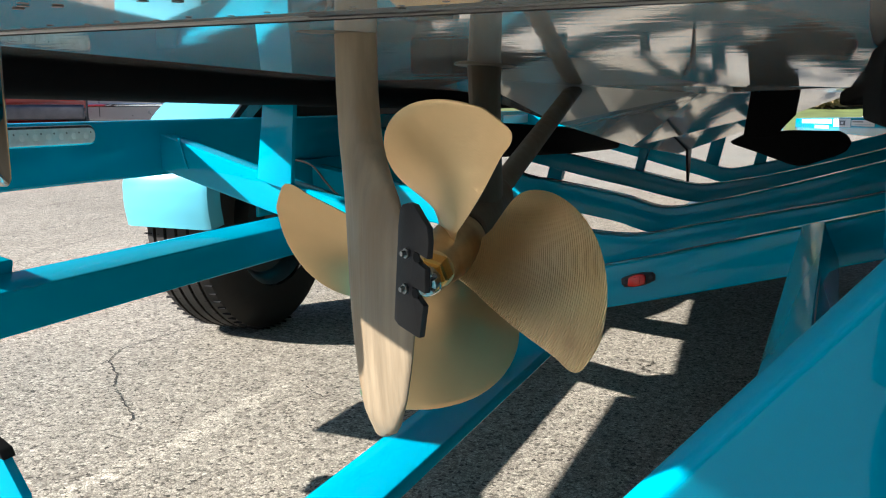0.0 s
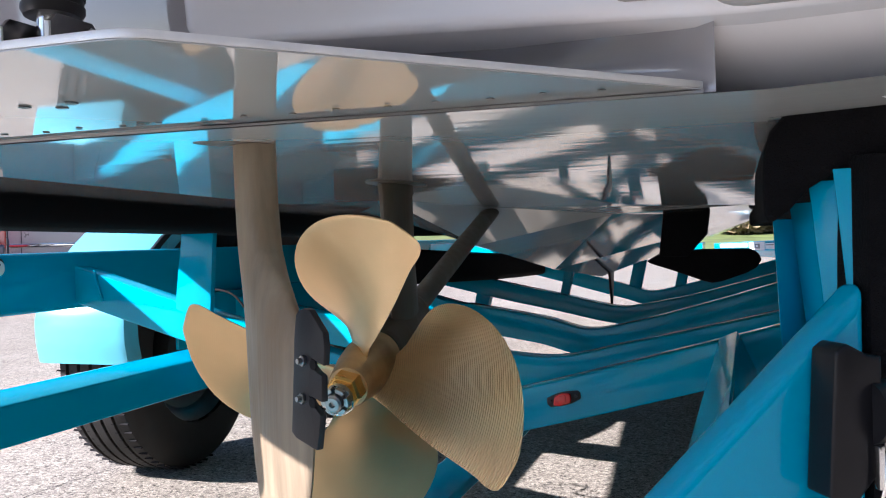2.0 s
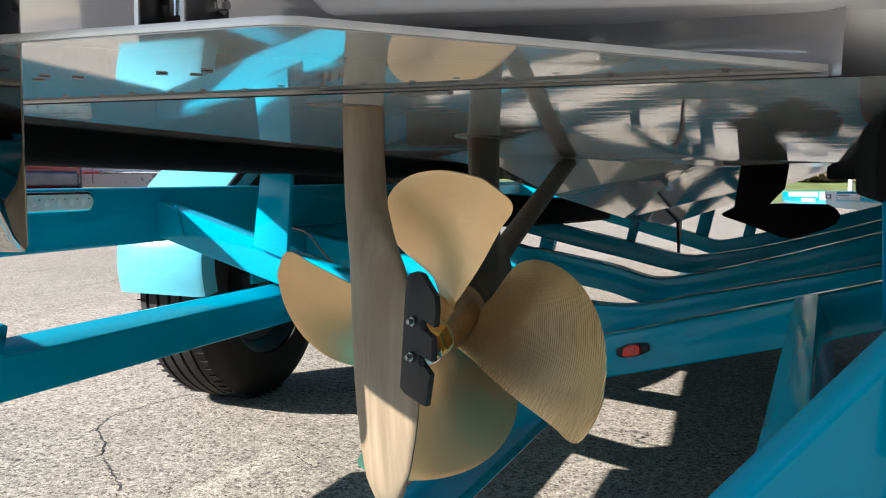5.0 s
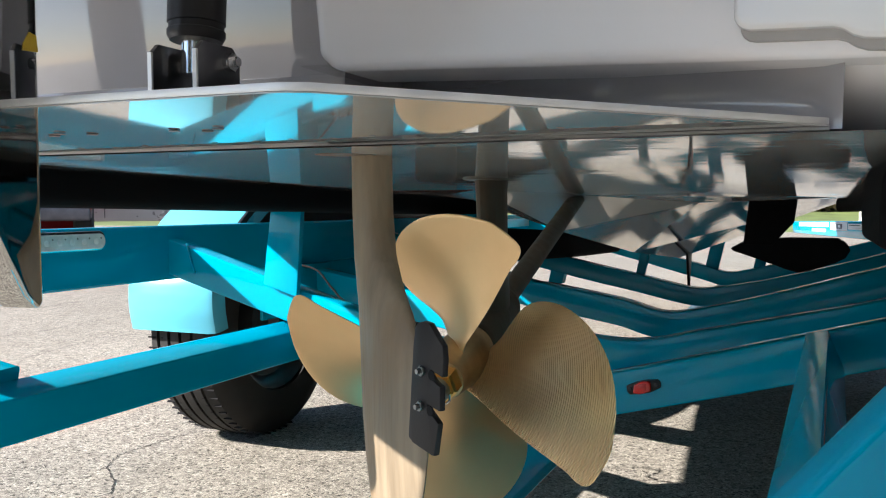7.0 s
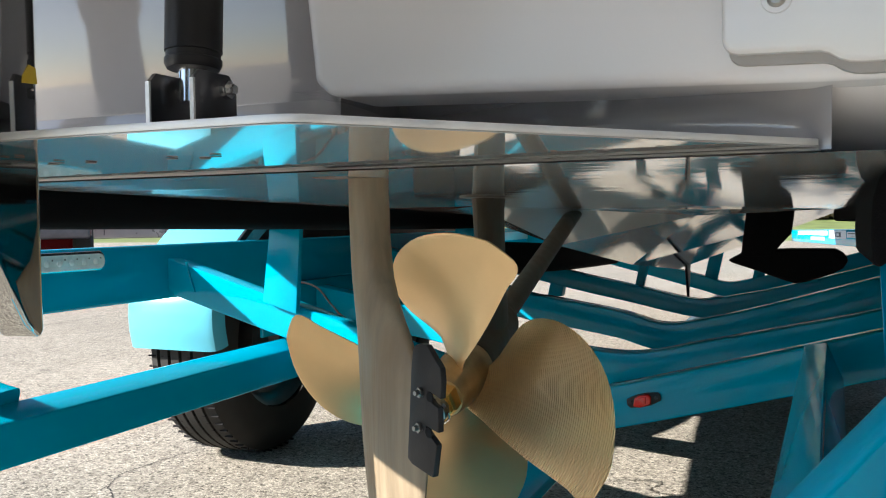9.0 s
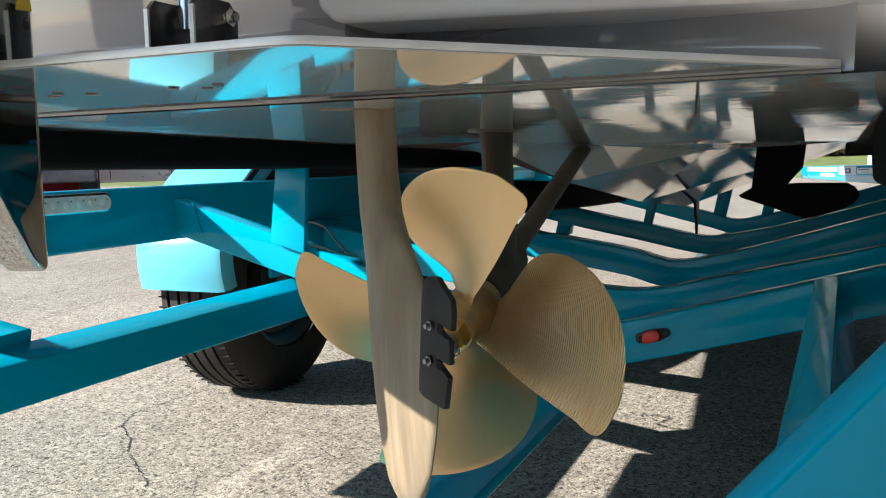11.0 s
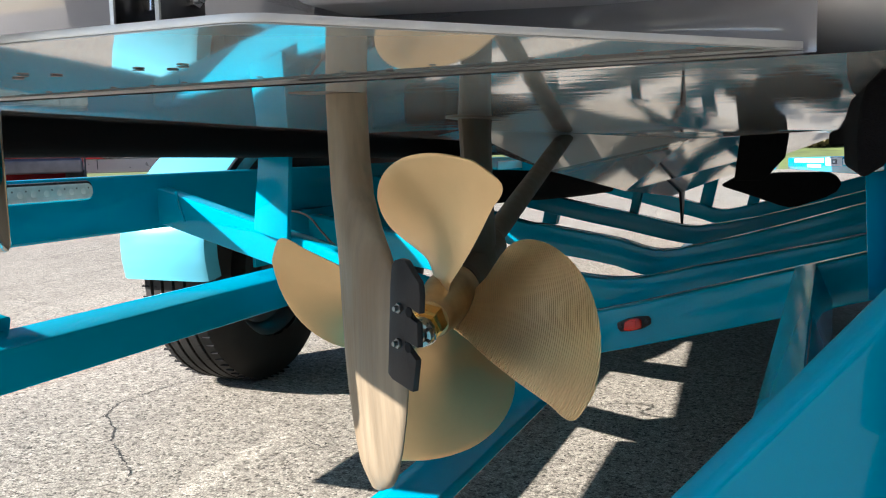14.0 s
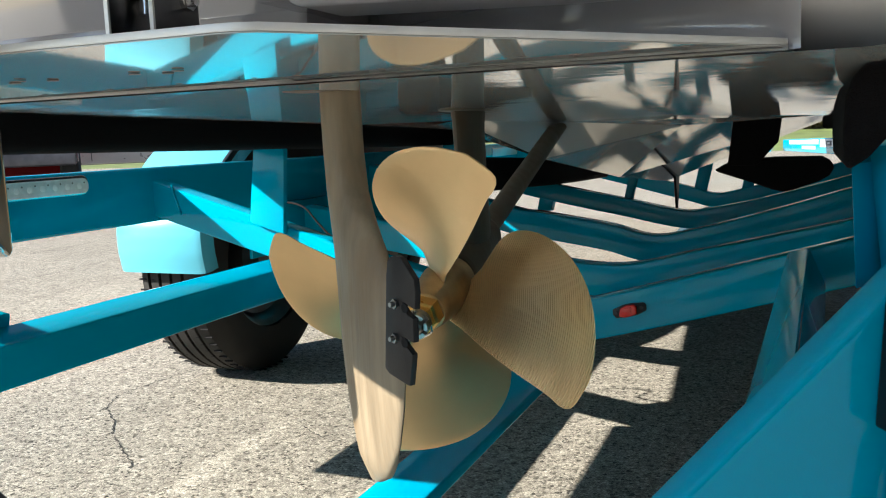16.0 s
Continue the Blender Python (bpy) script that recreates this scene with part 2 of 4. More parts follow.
def sweep(path, section, close=True, twist=None):
    """Sections along a path: section(i, t) gives offsets in the frame (across, up)."""
    bm = bmesh.new()
    rings = []
    for i, (p, across, up) in enumerate(path):
        ring = [bm.verts.new(Vector(p) + Vector(across) * a + Vector(up) * b) for a, b in section(i)]
        rings.append(ring)
    for a, b in zip(rings, rings[1:]):
        for k in range(len(a)):
            bm.faces.new((a[k], a[(k + 1) % len(a)], b[(k + 1) % len(a)], b[k]))
    if close:
        bm.faces.new(rings[0][::-1])
        bm.faces.new(rings[-1])
    return bm


def rounded(w, h, r, n=3):
    """A rounded rectangle round the origin, w across, h up."""
    out = []
    for cx, cy, a0 in ((w / 2 - r, h / 2 - r, 0), (-w / 2 + r, h / 2 - r, 90), (-w / 2 + r, -h / 2 + r, 180), (w / 2 - r, -h / 2 + r, 270)):
        for k in range(n + 1):
            a = radians(a0 + 90 * k / n)
            out.append((cx + r * math.cos(a), cy + r * math.sin(a)))
    return out


def tube(p0, p1, w, h, r=0.006, up=(0, 0, 1)):
    p0, p1 = Vector(p0), Vector(p1)
    d = (p1 - p0).normalized()
    across = d.cross(Vector(up)).normalized()
    u = across.cross(d)
    sec = rounded(w, h, r)
    return sweep([(p0, across, u), (p1, across, u)], lambda i: sec)


def rod(p0, p1, r0, r1=None, n=20):
    p0, p1 = Vector(p0), Vector(p1)
    r1 = r0 if r1 is None else r1
    d = (p1 - p0).normalized()
    a = d.orthogonal().normalized()
    b = d.cross(a)
    ring = [(math.cos(2 * math.pi * k / n), math.sin(2 * math.pi * k / n)) for k in range(n)]
    return sweep([(p0, a, b), (p1, a, b)], lambda i: [(x * (r0, r1)[i], y * (r0, r1)[i]) for x, y in ring])


def lathe(p0, axis, profile, n=32, close=True):
    """Rings of (distance along the axis, radius) from p0."""
    p0, d = Vector(p0), Vector(axis).normalized()
    a = d.orthogonal().normalized()
    b = d.cross(a)
    ring = [(math.cos(2 * math.pi * k / n), math.sin(2 * math.pi * k / n)) for k in range(n)]
    return sweep([(p0 + d * s, a, b) for s, _ in profile], lambda i: [(x * profile[i][1], y * profile[i][1]) for x, y in ring], close)


def smooth_line(points, steps=8):
    """A Catmull-Rom line through points."""
    pts = [Vector(p) for p in points]
    pts = [2 * pts[0] - pts[1]] + pts + [2 * pts[-1] - pts[-2]]
    out = []
    for a, b, c, d in zip(pts, pts[1:], pts[2:], pts[3:]):
        for k in range(steps):
            t = k / steps
            out.append(0.5 * (2 * b + (c - a) * t + (2 * a - 5 * b + 4 * c - d) * t * t + (3 * b - a - 3 * c + d) * t ** 3))
    return out + [pts[-2]]


def bent_beam(points, w, h, r=0.008, side=(0, 1, 0), steps=8, top=True):
    """A rectangular tube bent along a line in a plane square to side; the line is its top edge."""
    line = smooth_line(points, steps) if steps > 1 else [Vector(p) for p in points]
    side = Vector(side)
    sec = rounded(w, h, r)
    path = []
    for i, p in enumerate(line):
        d = (line[min(i + 1, len(line) - 1)] - line[max(i - 1, 0)]).normalized()
        u = side.cross(d).normalized()
        if u.z < 0:
            u = -u
        path.append((p - u * h / 2 * top, side, u))
    return sweep(path, lambda i: sec)


def wire(points, radius, n=8, steps=6):
    line = smooth_line(points, steps)
    path = []
    for i, p in enumerate(line):
        d = (line[min(i + 1, len(line) - 1)] - line[max(i - 1, 0)]).normalized()
        a = d.orthogonal().normalized() if not path else (path[-1][1] - d * path[-1][1].dot(d)).normalized()
        path.append((p, a, d.cross(a)))
    ring = [(radius * math.cos(2 * math.pi * k / n), radius * math.sin(2 * math.pi * k / n)) for k in range(n)]
    return sweep(path, lambda i: ring)


def grid(nu, nv, place, bm=None):
    bm = bm or bmesh.new()
    vs = [[bm.verts.new(place(i / (nu - 1), j / (nv - 1))) for j in range(nv)] for i in range(nu)]
    for i in range(nu - 1):
        for j in range(nv - 1):
            bm.faces.new((vs[i][j], vs[i + 1][j], vs[i + 1][j + 1], vs[i][j + 1]))
    return bm
# ---- ground ----
bm = bmesh.new()
bmesh.ops.create_grid(bm, x_segments=2, y_segments=2, size=400)
ground = tagged(part("ground", bm, ASPHALT), "worn grey asphalt yard with pale grit and fine cracks", "ground", kind="structure")
CRACKFILL = material("crack_shadow", (0.03, 0.028, 0.026), 0.95, vary=0.4, scale=60)


def crack(points, width, seed):
    rng = random.Random(seed)
    line = []
    for a, b in zip(points, points[1:]):
        a, b = Vector((*a, 0)), Vector((*b, 0))
        n = max(3, int((b - a).length / 0.008))
        side = Vector((-(b - a).y, (b - a).x, 0)).normalized()
        for k in range(n):
            line.append(a.lerp(b, k / n) + side * rng.uniform(-0.0035, 0.0035))
    bm = bmesh.new()
    rows = []
    for i, p in enumerate(line):
        d = (line[min(i + 1, len(line) - 1)] - line[max(i - 1, 0)]).normalized()
        s = Vector((-d.y, d.x, 0)) * width * rng.uniform(0.25, 0.95) / 2
        rows.append([bm.verts.new((p + s) + Vector((0, 0, 0.0015))), bm.verts.new((p - s) + Vector((0, 0, 0.0015)))])
    for a, b in zip(rows, rows[1:]):
        if rng.random() < 0.95:
            bm.faces.new((a[0], a[1], b[1], b[0]))
    # broken-out pits beside the crack
    for p in line:
        if rng.random() < 0.3:
            c = p + Vector((rng.gauss(0, width * 2.2), rng.gauss(0, width * 2.2), 0.0015))
            r = width * rng.uniform(0.25, 0.75)
            bm.faces.new([bm.verts.new(c + Vector((math.cos(q * 1.05) * r * rng.uniform(0.5, 1.3), math.sin(q * 1.05) * r * rng.uniform(0.5, 1.3), 0))) for q in range(6)])
    return part("crack", bm, CRACKFILL, ground)


crack(((-1.288, 1.232), (-1.326, 1.111), (-1.337, 0.985), (-1.343, 0.914), (-1.299, 0.825), (-1.291, 0.782)), 0.0045, 1)
crack(((-1.299, 0.825), (-1.233, 0.773), (-1.173, 0.723), (-1.135, 0.67), (-1.146, 0.628)), 0.005, 2)
crack(((-1.12, 0.66), (-1.013, 0.58), (-0.946, 0.528), (-0.91, 0.47)), 0.0045, 8)
crack(((-1.223, 0.762), (-1.202, 0.822), (-1.212, 0.87)), 0.0025, 9)
crack(((-1.48, 0.72), (-1.45, 0.744), (-1.42, 0.769)), 0.003, 10)
crack(((-0.72, 0.838), (-0.685, 0.81), (-0.645, 0.789), (-0.653, 0.751)), 0.006, 5)
crack(((-3.40, 2.2), (-3.419, 2.41), (-3.387, 2.571), (-3.438, 2.947), (-3.479, 3.2), (-3.56, 3.7)), 0.007, 3)
crack(((-4.266, 3.303), (-4.297, 3.521), (-4.36, 4.0), (-4.3, 4.5)), 0.009, 4)
crack(((-2.80, 1.9), (-2.839, 2.084), (-2.914, 2.398), (-2.98, 2.7)), 0.005, 6)

# ---- trailer ----
trailer = thing("boat_trailer", "glossy turquoise painted steel boat trailer with black carpeted bunks", "trailer", (-0.05, 1.0, 0))
RAIL_IN, RAIL_TOP, RAIL_BOT = -1.008, 0.612, 0.489
RAIL_STB = 0.82
rail = part("side_rail", tube((RAIL_IN - 0.013, -0.05, 0.5505), (RAIL_IN - 0.013, 5.3, 0.5505), 0.026, RAIL_TOP - RAIL_BOT, 0.007), PAINT, trailer)
stb_rail = part("side_rail", tube((RAIL_STB + 0.035, -0.3, 0.5525), (RAIL_STB + 0.035, 5.3, 0.5525), 0.07, RAIL_TOP - RAIL_BOT, 0.009), PAINT, trailer)

# front rails that run together towards the hitch
front = part("front_rail", tube((RAIL_STB + 0.05, 5.2, 0.490), (0.135, 10.6, 0.394), 0.07, 0.14, 0.009), PAINT, trailer)
part("front_rail", tube((RAIL_IN - 0.05, 5.2, 0.490), (-0.295, 10.6, 0.394), 0.07, 0.14, 0.009), PAINT, trailer)
part("coupler", tube((-0.08, 10.3, 0.40), (-0.08, 11.4, 0.40), 0.10, 0.14, 0.01), PAINT, trailer)

# crossmembers, bent down to the middle under the keel
REAR_Y = 0.755
rear = part("crossmember", bent_beam([(-1.008, REAR_Y, 0.580), (-0.70, REAR_Y, 0.490), (-0.40, REAR_Y, 0.405), (-0.20, REAR_Y, 0.350), (-0.09, REAR_Y, 0.336), (0.02, REAR_Y, 0.357), (0.32, REAR_Y, 0.437), (0.60, REAR_Y, 0.512), (0.82, REAR_Y, 0.56)], 0.05, 0.076, 0.004), PAINT, trailer)
for y, w, rows in ((1.37, 0.07, ((-1.008, 0.475), (-0.803, 0.439), (-0.613, 0.406), (-0.528, 0.388), (-0.341, 0.345), (-0.099, 0.317), (0.099, 0.355), (0.286, 0.397), (0.484, 0.444), (0.869, 0.552))),
                   (1.82, 0.07, ((-1.008, 0.57), (-0.53, 0.430), (-0.42, 0.41), (-0.2, 0.372), (-0.07, 0.340), (0.07, 0.363), (0.28, 0.419), (0.51, 0.487), (0.82, 0.57))),
                   (2.56, 0.07, ((-1.008, 0.555), (-0.62, 0.462), (-0.451, 0.424), (-0.323, 0.398), (-0.262, 0.385), (-0.142, 0.358), (-0.058, 0.345), (0.019, 0.353), (0.103, 0.369), (0.22, 0.394), (0.5, 0.47), (0.82, 0.57))),
                   (3.46, 0.07, ((-1.008, 0.60), (-0.5, 0.47), (-0.30, 0.415), (-0.127, 0.368), (-0.036, 0.344), (0.065, 0.360), (0.3, 0.42), (0.82, 0.57)))):
    part("crossmember", bent_beam([(x, y, z) for x, z in rows], w, 0.066 if y > 2 else 0.08, 0.004), PAINT, trailer)
# bunk posts standing on the far crossmembers
for x0, x1, y in ((-0.287, -0.255, 2.58), (-0.115, -0.055, 3.45), (0.10, 0.15, 3.45), (-0.63, -0.57, 2.58)):
    part("bunk_post", prism([(x0 - 0.03, y, 0.34), (x1 - 0.03, y, 0.34), (x1 + 0.01, y, 0.52), (x0 + 0.01, y, 0.52)], (0, 0.05, 0), 0.004), PAINT, trailer)

# long lower members that run aft beside and under the propeller
part("lower_member", prism([(-0.7245, -0.6, 0.4066), (-0.7170, -0.6, 0.4066), (-0.6760, -0.6, 0.3905), (-0.6740, -0.6, 0.3286), (-0.7245, -0.6, 0.3286)], (0, 1.40, 0), 0.0025, 3), PAINT, trailer)
part("centre_member", tube((-0.0905, -0.7, 0.2355), (-0.0905, 3.4, 0.2355), 0.079, 0.019, 0.004), PAINT, trailer)
part("brace", prism([(0.3215, 0.728, 0.4428), (0.3500, 0.418, 0.4900), (0.3370, -0.10, 0.4435), (0.3350, -0.20, 0.4425), (0.2889, -0.20, 0.3824), (0.2984, 0.07, 0.4000)], (0.003, 0, -0.006), 0.0012), PAINT, trailer)
part("brace_web", prism([(0.3545, 0.726, 0.4490), (0.3805, 0.726, 0.3876), (0.3720, 0.35, 0.3900), (0.3600, -0.05, 0.3900), (0.3400, -0.05, 0.4410), (0.3470, 0.35, 0.4450)], (-0.004, 0, -0.005), 0.001), PAINT, trailer)
part("outrigger", tube((-0.722, 0.04, 0.392), (-1.0, 0.0, 0.455), 0.07, 0.07, 0.007), PAINT, trailer)
part("weld", wire([(-0.725, 0.0, 0.402), (-0.727, 0.03, 0.409), (-0.725, 0.075, 0.402)], 0.005), PAINT, trailer)

# upright bracket of the port bunk and its foot plate
part("bunk_bracket", prism([(-0.743, 0.712, 0.49), (-0.660, 0.712, 0.465), (-0.645, 0.712, 0.68), (-0.718, 0.712, 0.68)], (0, 0.016, 0), 0.003), PAINT, trailer)
part("weld", wire([(-0.955, 0.728, 0.572), (-0.945, 0.728, 0.535), (-0.935, 0.728, 0.505)], 0.003), PAINT, trailer)
part("bunk_post", prism([(-0.753, 1.80, 0.47), (-0.686, 1.80, 0.47), (-0.674, 1.80, 0.655), (-0.741, 1.80, 0.655)], (0, 0.04, 0), 0.004), PAINT, trailer)
# port bunk under the hull
part("bunk", bent_beam([(-0.69, -0.30, 0.722), (-0.69, 0.2, 0.716), (-0.69, 0.9, 0.704), (-0.69, 1.6, 0.694), (-0.69, 2.35, 0.694)], 0.14, 0.064, 0.02, (1, 0, 0), 4), CARPET, trailer, "plank wrapped in black carpet")
part("bunk", bent_beam([(-0.60, 1.3, 0.602), (-0.60, 1.75, 0.586), (-0.60, 2.68, 0.551), (-0.60, 3.66, 0.528), (-0.60, 4.4, 0.512)], 0.12, 0.105, 0.02, (1, 0, 0), 4), CARPET, trailer, "plank wrapped in black carpet")
# unseen strip outboard of the port bunk, added for a dark band on the ground
part("shadow_strip", block((-0.974, -0.40, 0.682), (-0.846, 0.41, 0.698), 0.003), PAINT, trailer)
# starboard bunk end with its rounded tip, a riser block up to the hull and its post
part("bunk", prism([(0.327 + (x - 0.327) * 0.585, 1.25, 0.637 + (z - 0.637) * 0.585) for x, z in ((0.032, 0.500), (0.087, 0.532), (0.247, 0.542), (0.42, 0.541), (0.45, 0.525), (0.461, 0.50), (0.444, 0.471), (0.407, 0.45), (0.313, 0.417), (0.278, 0.412), (0.244, 0.421), (0.131, 0.462), (0.047, 0.490))], (0.0, 0.10, 0.0), 0.007, 3), CARPET, trailer, "bunk end wrapped in black carpet")
part("bunk_riser", prism([(0.327 + (x - 0.327) * 0.58, 1.24, 0.637 + (z - 0.637) * 0.58) for x, z in ((0.080, 0.515), (0.104, 0.725), (0.278, 0.725), (0.262, 0.601), (0.225, 0.560), (0.190, 0.515))], (0.0, 0.08, 0.0), 0.003, 2), CARPET, trailer, "block wrapped in black carpet")

# near starboard gusset panel with its folded upper lip, set at a slant
PANEL_AT, PANEL_DIR, PANEL_OUT = Vector((0.36, -0.30, 0)), Vector((0.864, 0.504, 0)), Vector((0.504, -0.864, 0))


def on_panel(s, z, out=0.0):
    return PANEL_AT + PANEL_DIR * s + PANEL_OUT * out + Vector((0, 0, z))


panel = part("gusset_panel", prism([on_panel(-0.40, 0.170), on_panel(0.0, 0.530), on_panel(0.069, 0.593), on_panel(0.069, 0.08), on_panel(-0.40, 0.08)], -PANEL_OUT * 0.026, 0.0095, 6), PAINT, trailer)
part("panel_post", prism([on_panel(0.0705, 0.12), on_panel(0.0705, 0.665), on_panel(0.30, 0.67), on_panel(0.30, 0.12)], -PANEL_OUT * 0.03, 0.002), CARPET, trailer)

# panel carried on out of view to keep light from aft off the crossmembers
part("shade_panel", prism([on_panel(0.305, 0.10), on_panel(0.305, 0.67), on_panel(0.95, 0.67), on_panel(0.95, 0.10)], -PANEL_OUT * 0.02, 0.003), PAINT, trailer)

# padded bunk end under the hull on stepped bracket plates behind the panel
pad = part("guide_pad", prism([(x, -0.25, z) for x, z in ((0.377, 0.690), (0.370, 0.682), (0.3665, 0.670), (0.3655, 0.648), (0.3665, 0.632), (0.369, 0.6265), (0.380, 0.634), (0.391, 0.647), (0.404, 0.655), (0.430, 0.656), (0.62, 0.660), (0.62, 0.702), (0.384, 0.700))], (0, 0.22, 0), 0.0045, 3), CARPET, trailer, "bunk end wrapped in rough black carpet")
part("bunk", bent_beam([(0.47, -0.04, 0.700), (0.47, 0.9, 0.690), (0.47, 2.2, 0.680)], 0.15, 0.045, 0.012, (1, 0, 0), 4), CARPET, trailer, "plank wrapped in black carpet")
for x0, x1, y, top, turn in ((0.383, 0.41, -0.239, 0.640, 0.034), (0.392, 0.42, -0.2475, 0.652, 0.012), (0.404, 0.47, -0.252, 0.658, 0.0)):
    part("pad_bracket", prism([(x0 + 0.010, y + turn, 0.55), (x1, y, 0.55), (x1, y, top), (x0, y + turn, top)], (0, 0.003, 0), 0.0008), PAINT, trailer)

part("pad_post", prism([(0.376, -0.225, 0.55), (0.402, -0.178, 0.55), (0.402, -0.178, 0.63), (0.372, -0.225, 0.63)], (0, 0.004, 0), 0.001), PAINT, trailer)

# ---- fender and wheels ----
def fender_line(y0):
    """Outer line of the fender, from the low aft edge over the wheels."""
    return [(y0, 0.335), (y0 - 0.012, 0.40), (y0 - 0.004, 0.47), (y0 + 0.06, 0.56), (y0 + 0.15, 0.645), (y0 + 0.30, 0.72), (y0 + 0.6, 0.76), (y0 + 1.4, 0.76), (y0 + 1.72, 0.70), (y0 + 1.9, 0.56), (y0 + 1.96, 0.36)]


def fender(x_out, x_in, y0):
    line = smooth_line([(0, y, z) for y, z in fender_line(y0)], 6)
    width = abs(x_in - x_out)
    sign = 1 if x_in > x_out else -1
    bm = bmesh.new()
    rows = []
    for i, p in enumerate(line):
        d = (line[min(i + 1, len(line) - 1)] - line[max(i - 1, 0)]).normalized()
        nrm = Vector((0, -d.z, d.y))
        row = []
        r = 0.022
        for k, (a, b) in enumerate(((0, -0.05), (0, -r), (0.3 * r, -0.3 * r), (r, 0), (width - r, 0), (width - 0.3 * r, -0.3 * r), (width, -r), (width, -0.05), (width - 0.006, -0.05), (width - 0.008, -r), (width - r, -0.007), (r, -0.007), (0.008, -r), (0.006, -0.05))):
            row.append(bm.verts.new(Vector((x_out + sign * a, p.y, p.z)) + nrm * b))
        rows.append(row)
    for a, b in zip(rows, rows[1:]):
        n = len(a)
        for k in range(n):
            bm.faces.new((a[k], a[(k + 1) % n], b[(k + 1) % n], b[k]))
    bm.faces.new(rows[0])
    bm.faces.new(rows[-1][::-1])
    return bm


part("fender", fender(-1.315, -1.035, 0.93), FENDER, trailer)
part("fender_liner", prism([(-1.046, y, z) for y, z in ((1.0, 0.50), (1.0, 0.585), (1.08, 0.645), (1.23, 0.708), (1.5, 0.742), (2.3, 0.742), (2.6, 0.70), (2.8, 0.56), (2.8, 0.50))], (0.009, 0, 0), 0.001), BLACKPLASTIC, trailer, "black plastic wheel-well liner")
RIM = material("wheel_rim", (0.16, 0.16, 0.165), 0.35, 0.9, 0, 0.1, 30)


def tyre_profile(w, r):
    """Half outline across the tread with four grooves."""
    out = [(0.0, r - 0.13), (-0.006, r - 0.07), (0.004, r - 0.03), (0.018, r - 0.008)]
    for g in (0.045, 0.080, 0.115, 0.150):
        s = g / 0.2 * w
        crown = 0.006 * (1 - ((s - w / 2) / (w / 2)) ** 2)
        out += [(s - 0.005, r - 0.006 + crown), (s - 0.004, r - 0.016), (s + 0.004, r - 0.016), (s + 0.005, r - 0.006 + crown)]
    return out + [(w - 0.018, r - 0.008), (w - 0.004, r - 0.03), (w + 0.006, r - 0.07), (w, r - 0.13)]


def wheel(x, y):
    r, w = 0.333, 0.205
    tyre = part("tyre", lathe((x, y, r - 0.004), (1, 0, 0), tyre_profile(w, r), 72, False), RUBBER, trailer, "black rubber trailer tyre")
    for k in range(72):
        a = 2 * math.pi * (k + 0.4) / 72
        if math.cos(a) > 0.3 or math.sin(a) < -0.5:
            continue
        own = bmesh.new()
        m = Matrix.Translation((x + w / 2, y, r - 0.004)) @ Matrix.Rotation(-a, 4, "X") @ Matrix.Translation((0, r - 0.0028, 0))
        for sx, tilt in ((-0.078, 0.25), (-0.036, -0.25), (0.0, 0.25), (0.036, -0.25), (0.078, 0.25)):
            block((sx - 0.012, -0.004, -0.0016), (sx + 0.012, 0.0014, 0.0016), 0, bm=own)
        bmesh.ops.transform(own, matrix=m, verts=own.verts)
        part("tread_sipe", own, CABLE, tyre, smooth=False)
    part("rim", lathe((x + 0.01, y, r), (1, 0, 0), [(0.0, 0.05), (0.01, 0.06), (0.03, 0.18), (0.0, 0.205), (0.185, 0.205), (0.18, 0.19), (0.15, 0.17), (0.13, 0.10), (0.17, 0.085), (0.17, 0.04), (0.2, 0.035), (0.2, 0.0)], 40), RIM, tyre, "grey steel wheel rim")
    return tyre


wheel(-1.29, 1.29)
wheel(-1.29, 2.10)
part("axle", rod((-1.1, 1.29, 0.33), (-0.86, 1.29, 0.33), 0.03), CABLE, trailer)
part("axle", rod((-1.1, 2.10, 0.33), (-0.86, 2.10, 0.33), 0.03), CABLE, trailer)
part("fender", fender(1.315, 1.035, 0.93), FENDER, trailer)
for y in (1.29, 2.10):
    part("brake_drum", lathe((-1.155, y, 0.33), (1, 0, 0), [(0.0, 0.04), (0.0, 0.125), (0.012, 0.132), (0.062, 0.128), (0.066, 0.118), (0.070, 0.062), (0.098, 0.050), (0.100, 0.03)], 36), RUBBERGREY, trailer, "dull dark brake drum")
    for q in range(5):
        a = 2 * math.pi * q / 5 + 0.3
        part("drum_bolt", lathe((-1.088, y + 0.088 * math.cos(a), 0.33 + 0.088 * math.sin(a)), (1, 0, 0), [(0, 0.0), (0, 0.010), (0.012, 0.010), (0.012, 0.0)], 6), STEEL, trailer)
wheel(1.085, 1.29)
wheel(1.085, 2.10)
part("axle", rod((0.86, 1.29, 0.33), (1.1, 1.29, 0.33), 0.03), CABLE, trailer)
part("axle", rod((0.86, 2.10, 0.33), (1.1, 2.10, 0.33), 0.03), CABLE, trailer)
# unseen starboard skirt, added to block side light under the trailer
part("shade_guard", block((0.985, 0.2, 0.20), (0.996, 2.86, 0.4905), 0.003), PAINT, trailer)
# port skirt added to keep the space by the wheels dark
part("shade_guard", block((-1.024, 1.10, 0.35), (-1.013, 2.86, 0.4885), 0.003), PAINT, trailer)
part("spring_hanger", block((-1.05, 1.2, 0.36), (-0.99, 1.42, 0.49), 0.006), PAINT, trailer)

